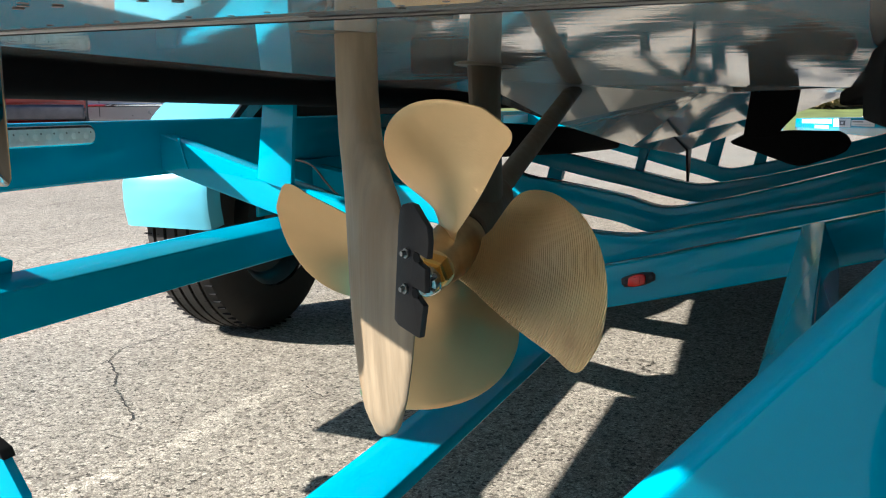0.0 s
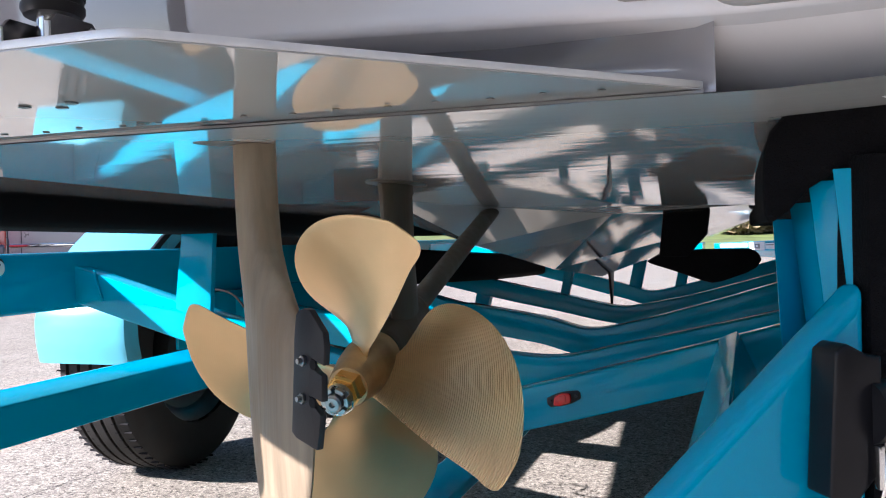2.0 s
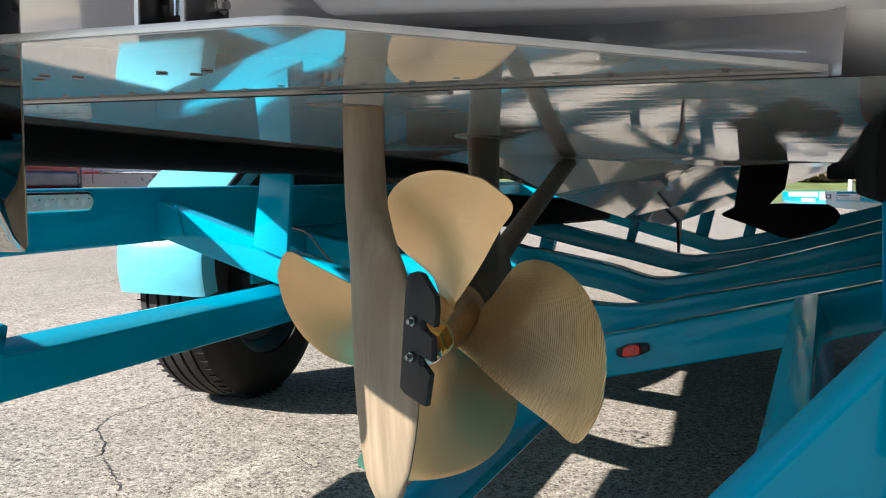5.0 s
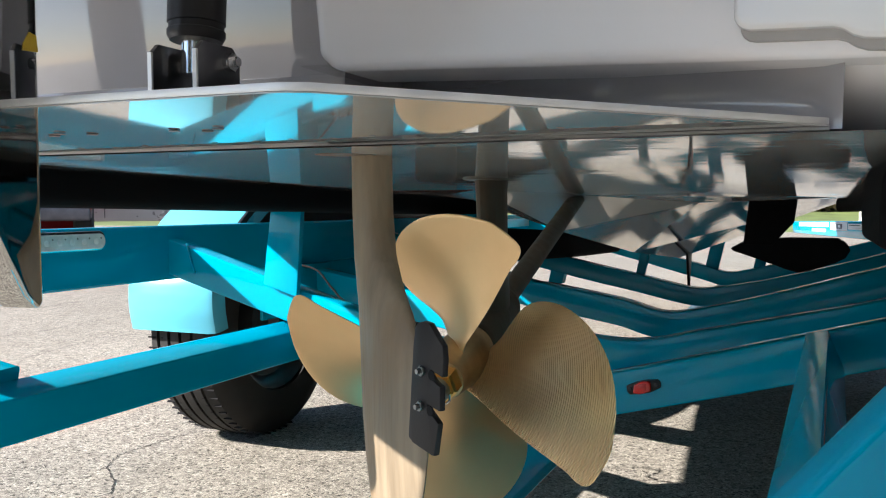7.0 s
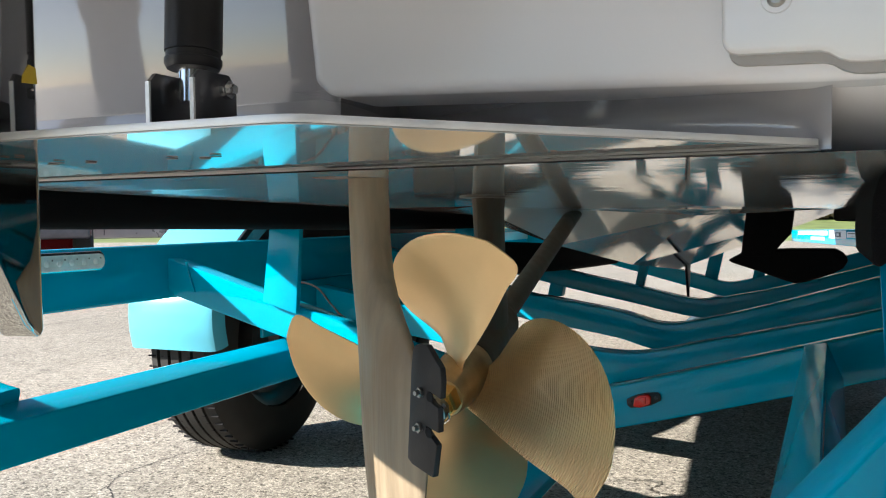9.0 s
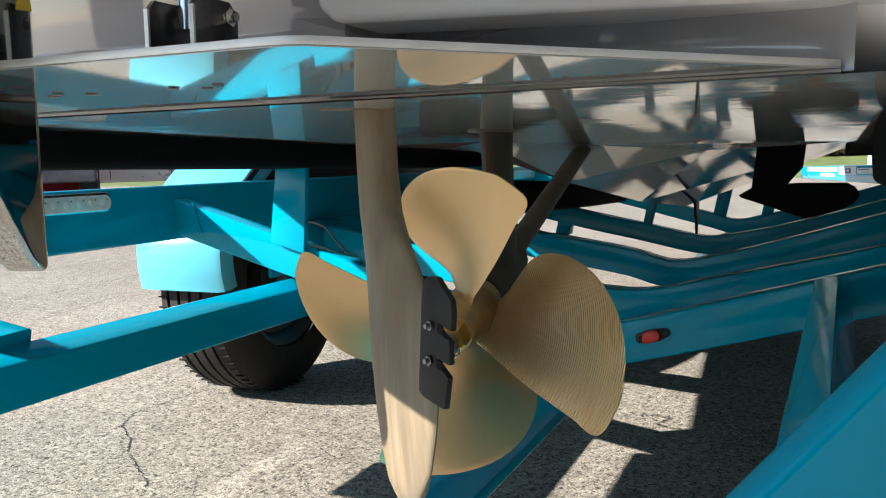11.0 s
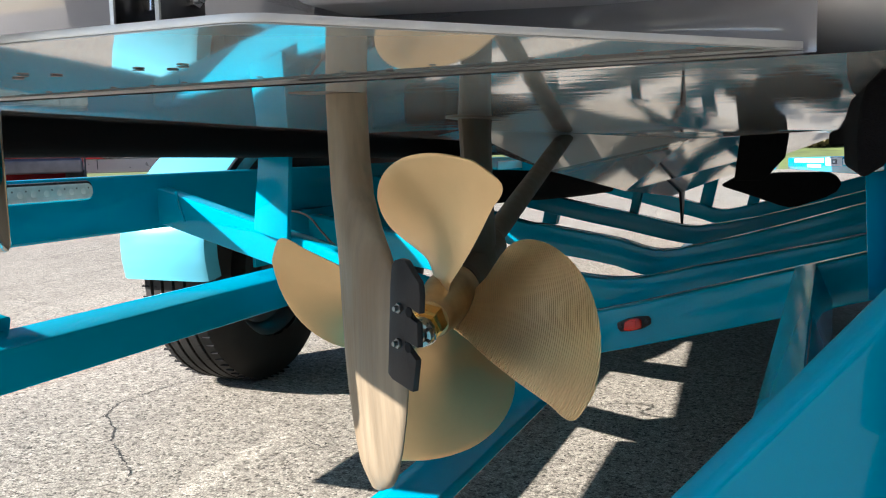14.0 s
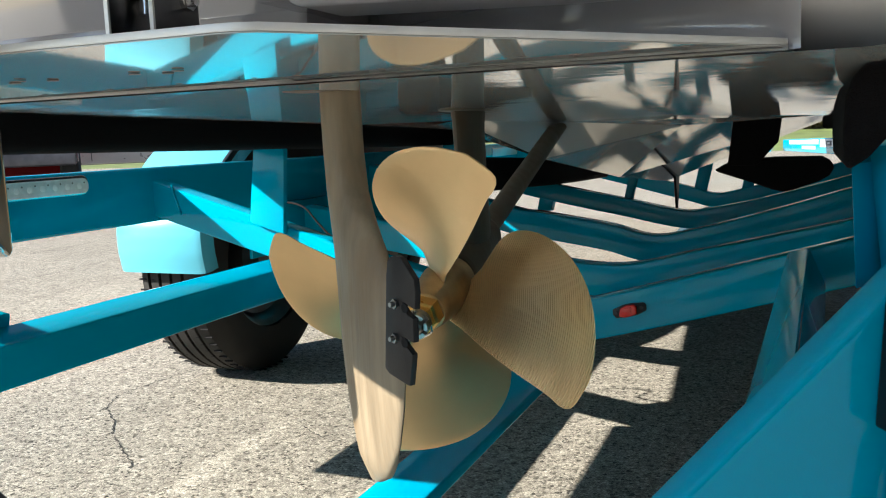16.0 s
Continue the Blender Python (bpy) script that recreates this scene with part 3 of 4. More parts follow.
# low lug at the aft end of the port side
part("lower_lug", prism([(-0.30, -0.33, 0.37), (-0.276, -0.33, 0.357), (-0.254, -0.33, 0.322), (-0.25, -0.33, 0.28), (-0.35, -0.33, 0.28)], (0, 0.01, 0), 0.002), PAINT, trailer)
part("lug_cap", prism([(-0.302, -0.332, 0.374), (-0.274, -0.332, 0.360), (-0.270, -0.332, 0.352), (-0.302, -0.332, 0.364)], (0, 0.014, 0), 0.002), BLACKPLASTIC, trailer)

# unseen block behind the port rail, added to cast a shadow on the ground
part("shadow_block", block((-1.303, 0.10, 0.545), (-1.036, 0.29, 0.600), 0.006), PAINT, trailer)

# lamps
bar = part("light_bar", prism([(RAIL_IN - 0.001, 0.365 + a, 0.586 + b) for a, b in rounded(0.336, 0.040, 0.017, 5)], (0.008, 0, 0), 0.002), STEEL, trailer, "clear lamp strip with small diodes")
part("lens", prism([(RAIL_IN + 0.006, 0.365 + a, 0.585 + b) for a, b in rounded(0.326, 0.031, 0.014, 5)], (0.007, 0, 0), 0.003, 3), CLEARLENS, bar)
for k in range(10):
    y = 0.228 + k * 0.0305
    part("diode", lathe((RAIL_IN + 0.0127, y, 0.585), (1, 0, 0), [(0, 0.0070), (0.0012, 0.0066), (0.0024, 0.0040), (0.0028, 0.0)], 14), DIODE, bar)
    part("clip", block((RAIL_IN + 0.0127, y + 0.011, 0.590), (RAIL_IN + 0.0135, y + 0.014, 0.593)), SCREWDARK, bar)
marker = part("marker_light", prism([(x, REAR_Y - 0.030, z) for x, z in ((0.025, 0.331), (0.026, 0.321), (0.0316, 0.3155), (0.050, 0.3180), (0.068, 0.3225), (0.0853, 0.3325), (0.0850, 0.3425), (0.0806, 0.3465), (0.060, 0.3445), (0.044, 0.3405))], (0, 0.006, 0), 0.0015), BLACKPLASTIC, trailer, "small red marker lamp")
part("lens", prism([(x, REAR_Y - 0.041, z) for x, z in ((0.0385, 0.3205), (0.0400, 0.3355), (0.0520, 0.3425), (0.0640, 0.3435), (0.0700, 0.3395), (0.0700, 0.3265), (0.0600, 0.3225), (0.0500, 0.3195))], (0, 0.012, 0), 0.003, 3), REDLENS, marker, "red lens")
part("lens_ridge", prism([(x, REAR_Y - 0.0435, z) for x, z in ((0.0480, 0.3235), (0.0480, 0.3370), (0.0610, 0.3400), (0.0610, 0.3265))], (0, 0.004, 0), 0.0015, 2), REDLENS, marker)
for x, z in ((0.0315, 0.3260), (0.0775, 0.3375)):
    part("screw", rod((x, REAR_Y - 0.034, z), (x, REAR_Y - 0.029, z), 0.0032), DARK, marker)

# printed decals on the inner face of the front rail
def decal(y0, y1, low, high, mat, lift, lab=""):
    def at(y, drop):
        return Vector((RAIL_STB + 0.015 - 0.1361 * (y - 5.2), y, 0.560 - 0.0178 * (y - 5.2) - drop))
    out = Vector((-1, -0.136, 0)).normalized()
    part("decal", prism([at(y0, low) + out * (lift - 0.001), at(y1, low) + out * (lift - 0.001), at(y1, high) + out * (lift - 0.001), at(y0, high) + out * (lift - 0.001)], out * 0.002), mat, front, lab)


decal(7.95, 10.0, 0.055, 0.012, DECAL, 0.0015, "long white printed decal")
decal(8.15, 9.7, 0.040, 0.030, SILVERPRINT, 0.004)
decal(7.02, 7.85, 0.080, 0.010, DECAL, 0.0015, "white decal with a dark round mark")
decal(7.25, 7.50, 0.066, 0.026, DARK, 0.004)
decal(7.32, 7.43, 0.056, 0.036, DECAL, 0.0065)
decal(6.10, 6.98, 0.070, 0.022, DECAL, 0.0015, "white decal with dark print")
decal(6.5, 6.92, 0.040, 0.032, DARK, 0.004)
decal(6.2, 6.8, 0.058, 0.054, SILVERPRINT, 0.004)
decal(8.1, 9.0, 0.105, 0.070, SILVERPRINT, 0.0015, "small printed label")
part("decal", block((RAIL_IN - 0.001, 3.05, 0.553), (RAIL_IN + 0.002, 3.6, 0.592)), material("silver_decal", (0.35, 0.5, 0.55), 0.3, 0.3), rail)

# wiring loop behind the bracket
part("wire", wire([(-0.80, 0.86, 0.50), (-0.756, 0.86, 0.52), (-0.70, 0.86, 0.51), (-0.66, 0.86, 0.47), (-0.62, 0.86, 0.44), (-0.5, 0.86, 0.41)], 0.0024), CABLE, trailer)

# black tie-down ratchet on the gusset panel
def on_ratchet(s, z, out=0.0):
    return on_panel(0.0264 + (s + 0.058) * 0.55, 0.477 + (z - 0.498) * 1.06, out * 1.1)


ratchet = thing("tie_down_ratchet", "black plastic tie-down ratchet with steel lever and hook", "ratchet strap", on_ratchet(-0.03, 0.54))
part("cover", prism([on_ratchet(-0.050, 0.575, 0.002), on_ratchet(-0.038, 0.579, 0.002), on_ratchet(-0.012, 0.572, 0.002), on_ratchet(0.0, 0.572, 0.002), on_ratchet(0.0, 0.515, 0.002), on_ratchet(-0.030, 0.498, 0.002), on_ratchet(-0.058, 0.502, 0.002)], PANEL_OUT * 0.022, 0.0022, 3), GLOSSBLACK, ratchet)
part("drum", rod(on_ratchet(-0.012, 0.543, 0.018), on_ratchet(0.03, 0.543, 0.018), 0.017), BLACKPLASTIC, ratchet)
part("lever", prism([on_ratchet(-0.004, 0.505, 0.022), on_ratchet(0.020, 0.505, 0.022), on_ratchet(0.020, 0.56, 0.022), on_ratchet(-0.004, 0.548, 0.022)], PANEL_OUT * 0.004, 0.001), STEEL, ratchet)
part("spindle", rod(on_ratchet(0.004, 0.534, 0.024), on_ratchet(0.004, 0.534, 0.034), 0.006), STEEL, ratchet)
part("release", prism([on_ratchet(-0.014, 0.506, 0.024), on_ratchet(-0.007, 0.506, 0.024), on_ratchet(-0.007, 0.528, 0.024), on_ratchet(-0.014, 0.528, 0.024)], PANEL_OUT * 0.004, 0.001), STEEL, ratchet)
part("pin", wire([on_ratchet(-0.012, 0.497, 0.026), on_ratchet(-0.004, 0.515, 0.028), on_ratchet(0.002, 0.532, 0.028)], 0.0013), STEEL, ratchet)
part("hook", wire([on_ratchet(-0.026, 0.497, 0.014), on_ratchet(-0.036, 0.478, 0.016), on_ratchet(-0.040, 0.450, 0.018), on_ratchet(-0.030, 0.428, 0.018), on_ratchet(-0.010, 0.430, 0.018), on_ratchet(0.0, 0.455, 0.018), on_ratchet(-0.010, 0.478, 0.016)], 0.0075, 10), BLACKPLASTIC, ratchet)

# ---- boat ----
boat = thing("motor_boat", "white inboard motor boat with glossy grey bottom on a trailer", "boat", (-0.05, 2.0, 0.3))
KX = -0.12
KEEL = [Vector((KX, 0.351, 0.6783)), Vector((KX, 0.80, 0.606)), Vector((KX, 1.55, 0.528)), Vector((KX, 2.42, 0.465)), Vector((KX, 6.4, 0.465))]
FOLD = [Vector((-0.04, 0.66, 0.673)), Vector((0.133, 0.85, 0.660)), Vector((0.47, 3.0, 0.684)), Vector((0.49, 6.4, 0.69))]
PORT = [Vector((-0.34, 0.9, 0.668)), Vector((-0.48, 1.9, 0.655)), Vector((-0.55, 3.0, 0.64)), Vector((-0.6, 6.4, 0.64))]


def flat_z(x, y):
    return 0.692 - 0.0195 * (y + 0.35) + (0.065 * max(0, -x - 0.28) + 0.31 * max(0, -x - 0.76) if x < 0 else 0.05 * max(0, x - 0.37))


def hull_bottom():
    bm = bmesh.new()

    def strip(a, b):
        """Faces between two lines of places that run the same way."""
        va, vb = [bm.verts.new(p) for p in a], [bm.verts.new(p) for p in b]
        for i in range(len(va) - 1):
            bm.faces.new((va[i], va[i + 1], vb[i + 1], vb[i]))

    def face(*places):
        bm.faces.new([bm.verts.new(p) for p in places])

    # aft flat, then the flats beside the deep keel
    ya = 0.351
    for x0, x1 in ((-1.07, -0.76), (-0.76, -0.28), (-0.28, KX), (KX, 0.37), (0.37, 1.02)):
        strip([Vector((x0, y, flat_z(x0, y))) for y in (-0.35, 0.1, ya)], [Vector((x1, y, flat_z(x1, y))) for y in (-0.35, 0.1, ya)])
    outer = [Vector((1.02, y, flat_z(1.02, y) + 0.01 * max(0, y - 2))) for y in (ya, 0.66, 0.85, 3.0)] + [Vector((0.62, 6.4, 0.74))]
    chine = [Vector((0.37, y, flat_z(0.37, y))) for y in (ya, 0.66, 0.85)] + [Vector((0.60, 3.0, 0.70)), Vector((0.56, 6.4, 0.72))]
    strip([KEEL[0]] + FOLD, chine)
    strip(chine, outer)
    port_mid = [Vector((-0.28, ya, flat_z(-0.28, ya))), Vector((-0.42, 0.9, 0.676)), Vector((-0.56, 1.9, 0.664)), Vector((-0.64, 3.0, 0.65)), Vector((-0.61, 6.4, 0.65))]
    strip([KEEL[0]] + PORT, port_mid)
    chine_port = [Vector((-0.76, y, flat_z(-0.76, y))) for y in (ya, 0.9, 1.9, 3.0, 6.4)]
    chine_port[-1] = Vector((-0.62, 6.4, 0.655))
    strip(port_mid, chine_port)
    strip(chine_port, [Vector((-1.07, y, flat_z(-1.07, y))) for y in (ya, 0.9, 1.9, 3.0)] + [Vector((-0.63, 6.4, 0.69))])
    # ramp, starboard and port keel faces
    face(KEEL[0], KEEL[1], FOLD[0])
    face(KEEL[1], KEEL[2], FOLD[1], FOLD[0])
    face(KEEL[2], KEEL[3], FOLD[2], FOLD[1])
    face(KEEL[3], KEEL[4], FOLD[3], FOLD[2])
    for i in range(4):
        face(KEEL[i], KEEL[i + 1], PORT[i], *([PORT[i - 1]] if i else []))
    bmesh.ops.remove_doubles(bm, verts=bm.verts, dist=0.002)
    bmesh.ops.triangulate(bm, faces=[f for f in bm.faces if len(f.verts) > 4])
    return bm


part("hull_bottom", hull_bottom(), GELCOAT, boat, "glossy grey gelcoat bottom", smooth=False)
def hull_side(sign, edge, chine):
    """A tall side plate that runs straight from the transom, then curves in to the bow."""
    bm = bmesh.new()
    rows = []
    for k in range(78):
        y = -0.30 + 0.1 * k
        x = -0.05 + sign * max(0.03, edge * (1 - max(0, (y - 3) / 4.4) ** 3))
        low = float(np.interp(y, *chine))
        rise = 0.45 * max(0, (y - 3) / 4.4) ** 2
        rows.append([bm.verts.new(p) for p in ((x, y, low + rise * 0.8), (x + sign * 0.03, y, 1.25 + rise), (x, y, 1.7 + rise * 0.5), (x - sign * 0.06, y, 1.7 + rise * 0.5), (x - sign * 0.06, y, low + rise * 0.8))])
    for a, b in zip(rows, rows[1:]):
        for i in range(5):
            bm.faces.new((a[i], a[(i + 1) % 5], b[(i + 1) % 5], b[i]))
    bm.faces.new(rows[0])
    bm.faces.new(rows[-1][::-1])
    return bm


part("hull_side", hull_side(-1, 1.07, ((-0.3, 0.47, 0.95, 1.2, 3.0), (0.867, 0.859, 0.834, 0.820, 0.77))), WHITE, boat)
part("hull_side", hull_side(1, 1.12, ((-0.3, 3.0), (0.735, 0.735))), WHITE, boat)
deck_plan = []
for k in range(31):
    y = -0.28 + 7.66 * k / 30
    deck_plan.append((y, 1 - max(0, (y - 3) / 4.4) ** 3, 0.225 * max(0, (y - 3) / 4.4) ** 2))
bm = bmesh.new()
rows = [[bm.verts.new((-0.05 + s * max(0.03, w * e), y, 1.702 + r + dz)) for s, e, dz in ((-1, 1.07, 0), (-1, 1.05, 0.04), (1, 1.10, 0.04), (1, 1.12, 0))] for y, w, r in deck_plan]
for a, b in zip(rows, rows[1:]):
    for i in range(4):
        bm.faces.new((a[i], a[(i + 1) % 4], b[(i + 1) % 4], b[i]))
bm.faces.new(rows[0])
bm.faces.new(rows[-1][::-1])
part("deck", bm, WHITE, boat)
part("transom", block((-1.07, -0.335, 0.738), (1.02, -0.20, 1.0), 0.004), SHADEDWHITE, boat, "glossy white moulded transom, its shade put into the colour")
part("transom_foot", block((-1.07, -0.335, 0.695), (0.05, -0.25, 0.742), 0.003), SHADEDWHITE, boat)
part("transom_foot", prism([(0.338, -0.376, 0.742), (0.338, -0.374, 0.731), (0.338, -0.285, 0.6935), (0.338, -0.20, 0.6935), (0.338, -0.20, 0.742)], (0.682, 0, 0), 0.003, 3), MOULDED, boat)


def pocket(u, v):
    """A scooped recess under the moulding, deep at its port end and running out in a round end."""
    x = 0.045 + 0.297 * u
    end = math.sqrt(max(0.0, 1 - max(0.0, (u - 0.90) / 0.10) ** 2))
    depth = 0.004 + (0.020 + 0.120 * (1 - u) ** 1.3) * end
    a = v * math.pi / 2
    top = 0.7345 - 0.011 * min(1.0, u * 1.1)
    y_low = -0.352 + 0.012 * u
    y = -0.383 * (1 - v) + y_low * v + depth * math.sin(2 * a) ** 0.8 if v < 0.999 else y_low
    return (x, y, top + 0.004 - (top + 0.004 - 0.694) * (1 - math.cos(a)) ** 0.9)


part("pocket", grid(34, 14, pocket), SHADEDWHITE, boat)
part("pocket_back", block((0.045, -0.216, 0.6925), (0.35, -0.20, 0.742), 0.003), SHADEDWHITE, boat)
part("transom", block((-1.07, -0.30, 1.0), (1.02, -0.25, 1.7), 0.004), SHADEDWHITE, boat)
part("transom_moulding", prism([(0.054, -0.385, 0.80), (0.059, -0.385, 0.743), (0.070, -0.385, 0.7338), (0.338, -0.385, 0.7235), (0.36, -0.385, 0.723), (1.02, -0.385, 0.735), (1.02, -0.385, 1.0), (0.045, -0.385, 1.0)], (0, 0.06, 0), 0.010, 4), MOULDED, boat)
LOWER = [(0.0, 0.0085), (0.0005, 0.0055), (0.0018, 0.0032), (0.0040, 0.0015), (0.0075, 0.0006), (0.043, -0.0006), (0.047, -0.0018), (0.0515, -0.0048), (0.056, -0.0064), (0.062, -0.0070), (0.207, -0.0066)]
part("corner_panel", prism([(0.293 + a, -0.397, 0.7365 + b) for a, b in LOWER] + [(0.50, -0.397, 0.8945), (0.293, -0.397, 0.8945)], (0, 0.013, 0), 0.0025, 3), WHITE, boat, "white screwed cover panel")
part("panel_seam", prism([(0.2955 + a * 0.99, -0.389, 0.7318 + b) for a, b in LOWER] + [(0.50, -0.389, 0.745), (0.2955, -0.389, 0.748)], (0, 0.005, 0), 0.0008), SEAM, boat)
part("screw_recess", lathe((0.3175, -0.3975, 0.7610), (0, -1, 0), [(0, 0.0070), (0.0006, 0.0066), (0.0006, 0.0)], 24), WHITE, boat)
part("panel_screw", lathe((0.3175, -0.3978, 0.7610), (0, -1, 0), [(0, 0.0043), (0.0015, 0.0041), (0.0026, 0.0028), (0.0026, 0.0012), (0.0010, 0.0)], 20), WORNSTEEL, boat, "domed steel screw")
# unseen plate added over the stern, shaped to shade the transom and rudder
part("overhead_shade", prism([(-0.82, -0.30, 0.945), (-0.80, -0.32, 0.945), (-0.15, -1.14, 0.945), (0.31, -1.14, 0.945), (0.95, -0.32, 0.945), (0.95, -0.30, 0.945)], (0, 0, 0.065), 0.002), WHITE, boat)

# trim plate under the transom
PLATE = [(-0.330, -0.349, 0.6938), (0.336, -0.342, 0.6952), (0.1424, -0.5287, 0.7001), (0.134, -0.5330, 0.7001), (0.1256, -0.5343, 0.7001), (-0.172, -0.5385, 0.7001), (-0.188, -0.5310, 0.6999)]
plate = part("trim_plate", prism(PLATE, (0, 0, 0.0006)), PLATEGREY, boat, "polished grey trim plate with bright aluminium edge")
part("plate_edge", prism([(x, y, z + 0.0008) for x, y, z in PLATE], (0, 0, 0.0036), 0.0004), ALU, plate)
part("hinge", prism([(-0.33, -0.3502, 0.6930), (0.336, -0.3432, 0.6933), (0.336, -0.3415, 0.6933), (-0.33, -0.3480, 0.6930)], (0, 0, 0.0016), 0.0003), PLATEGREY, plate)
for k in range(22):
    x = -0.31 + k * 0.0285
    y = -0.372 + 0.004 * (k % 2)
    if y > -0.5:
        part("hinge_screw", lathe((x, y, 0.6949), (0, 0, -1), [(0, 0.0021), (0.0003, 0.0021), (0.0004, 0.0)], 12), SCREWDARK, plate)
for x, y in ((-0.09, -0.44), (-0.06, -0.44), (-0.075, -0.45), (0.0, -0.44), (0.03, -0.44), (0.015, -0.43)):
    part("lug_screw", lathe((x, y, 0.6971), (0, 0, -1), [(0, 0.0033), (0.0004, 0.0033), (0.0005, 0.0)], 12), SCREWDARK, plate)

# ram with its two lugs
ram = part("trim_ram", lathe((-0.012, -0.405, 0.753), (0, 0.06, 1), [(0, 0.0), (0.0, 0.0155), (0.003, 0.0172), (0.006, 0.0172), (0.0065, 0.0163), (0.010, 0.0163), (0.0105, 0.0172), (0.03, 0.0172), (0.20, 0.0174), (0.24, 0.0)], 28), BLACKPLASTIC, boat, "black hydraulic ram with steel rod")
part("rod", rod((-0.012, -0.406, 0.733), (-0.012, -0.405, 0.756), 0.0087), STEEL, ram)
# unseen ram, placed so that the glossy transom mirrors a dark column
part("unseen_ram", lathe((-0.30, -0.51, 0.715), (-0.12, -0.02, 1), [(0, 0.0), (0, 0.024), (0.004, 0.026), (0.13, 0.026), (0.134, 0.031), (0.24, 0.031), (0.24, 0.0)], 28), BLACKPLASTIC, boat, "unseen black ram, there for its dark reflection in the transom")
for x in (-0.026, 0.006):
    lug = part("lug", prism([(x, -0.43, 0.702), (x, -0.43, 0.744), (x, -0.425, 0.749), (x, -0.398, 0.749), (x, -0.391, 0.742), (x, -0.391, 0.702)], (0.0032, 0, 0), 0.0008), LUGSTEEL, ram, "polished steel lug")
    # bright strip stands in for sunlight on the lug's aft edge
    part("lug_glint", block((x + 0.0002, -0.4314, 0.703), (x + 0.0030, -0.4296, 0.7435)), ALU, lug, "bright strip in place of sunlight on the edge")
    part("bolt", lathe((x + 0.003, -0.403, 0.7395), (1, 0, 0), [(0, 0.0), (0.0, 0.0056), (0.0045, 0.0056), (0.0045, 0.003), (0.008, 0.003), (0.008, 0.0)], 6), STEEL, ram)
part("bolt", rod((-0.024, -0.405, 0.7395), (0.012, -0.405, 0.7395), 0.0035), STEEL, ram)

# polished steel surf tab hanging at the port end of the plate
TAB_S, TAB_N = Vector((0.22, -0.9755, 0)), Vector((0.9755, 0.22, 0))


def on_tab(s, z, out=0.0):
    return Vector((-0.035, -0.50, 0)) + TAB_S * s + TAB_N * out + Vector((0, 0, z))


tab = part("surf_tab", prism([on_tab(s, z) for s, z in ((0.0, 0.93), (0.0, 0.606), (0.0035, 0.602), (0.0135, 0.610), (0.026, 0.629), (0.07, 0.70), (0.28, 0.85), (0.28, 0.93))], -TAB_N * 0.022, 0.005, 4), TABSTEEL, boat, "mirror polished steel surf tab")
part("mark", prism([on_tab(s, z, -0.0002) for s, z in ((0.001, 0.733), (0.002, 0.741), (0.007, 0.742), (0.0115, 0.736), (0.0125, 0.732))], TAB_N * 0.0007), YELLOW, tab, "small yellow mark")

# propeller
HUB, AXIS = Vector((-0.0112, 0.0, 0.4876)), Vector((-0.0435, 0.72, 0.1663)).normalized()
SIDE = AXIS.cross(Vector((0, 0, 1))).normalized()
OVER = SIDE.cross(AXIS)
R_TIP, R_ROOT, PITCH, RAKE = 0.1763, 0.024, 0.3676, -0.0284


def machined_bronze(name, strength, colour, rough, metal):
    """Bronze with fine cutter marks in rings round the shaft."""
    m = material(name, colour, rough, metal, 0.0, 0.12, 9.0, 0.0)
    n, l = m.node_tree.nodes, m.node_tree.links
    geo = n.new("ShaderNodeNewGeometry")
    sub = n.new("ShaderNodeVectorMath")
    sub.operation = "SUBTRACT"
    sub.inputs[1].default_value = HUB
    l.new(geo.outputs["Position"], sub.inputs[0])
    cross = n.new("ShaderNodeVectorMath")
    cross.operation = "CROSS_PRODUCT"
    cross.inputs[1].default_value = AXIS
    l.new(sub.outputs["Vector"], cross.inputs[0])
    length = n.new("ShaderNodeVectorMath")
    length.operation = "LENGTH"
    l.new(cross.outputs["Vector"], length.inputs[0])
    mul = n.new("ShaderNodeMath")
    mul.operation = "MULTIPLY"
    mul.inputs[1].default_value = 2 * math.pi / 0.0022
    l.new(length.outputs["Value"], mul.inputs[0])
    sine = n.new("ShaderNodeMath")
    sine.operation = "SINE"
    l.new(mul.outputs["Value"], sine.inputs[0])
    fine = n.new("ShaderNodeTexNoise")
    fine.inputs["Scale"].default_value = 16
    co = n.new("ShaderNodeTexCoord")
    l.new(co.outputs["Object"], fine.inputs["Vector"])
    fade = n.new("ShaderNodeMapRange")
    fade.inputs["From Min"].default_value, fade.inputs["From Max"].default_value = 0.25, 0.60
    fade.inputs["To Min"].default_value = 0.65
    l.new(fine.outputs["Fac"], fade.inputs["Value"])
    h = n.new("ShaderNodeMath")
    h.operation = "MULTIPLY"
    l.new(sine.outputs["Value"], h.inputs[0])
    l.new(fade.outputs["Result"], h.inputs[1])
    bp = n.new("ShaderNodeBump")
    bp.inputs["Strength"].default_value, bp.inputs["Distance"].default_value = strength, 0.0006
    l.new(h.outputs["Value"], bp.inputs["Height"])
    l.new(bp.outputs["Normal"], n["Principled BSDF"].inputs["Normal"])
    return m


MACHINED, POLISHED = machined_bronze("machined_bronze", 0.85, (0.93, 0.62, 0.305), 0.29, 1.0), machined_bronze("smoothed_bronze", 0.06, (0.72, 0.50, 0.265), 0.29, 0.82)
LEAD = ((0, 0.2, 0.45, 0.65, 0.8, 0.9, 0.96, 1.0), (0.015, 0.054, 0.089, 0.0952, 0.0804, 0.0503, 0.0084, -0.0386))
TRAIL = ((0, 0.2, 0.5, 0.8, 0.9, 0.96, 0.985, 1.0), (0.0224, 0.0354, 0.0533, 0.07, 0.0778, 0.0785, 0.0715, 0.048))


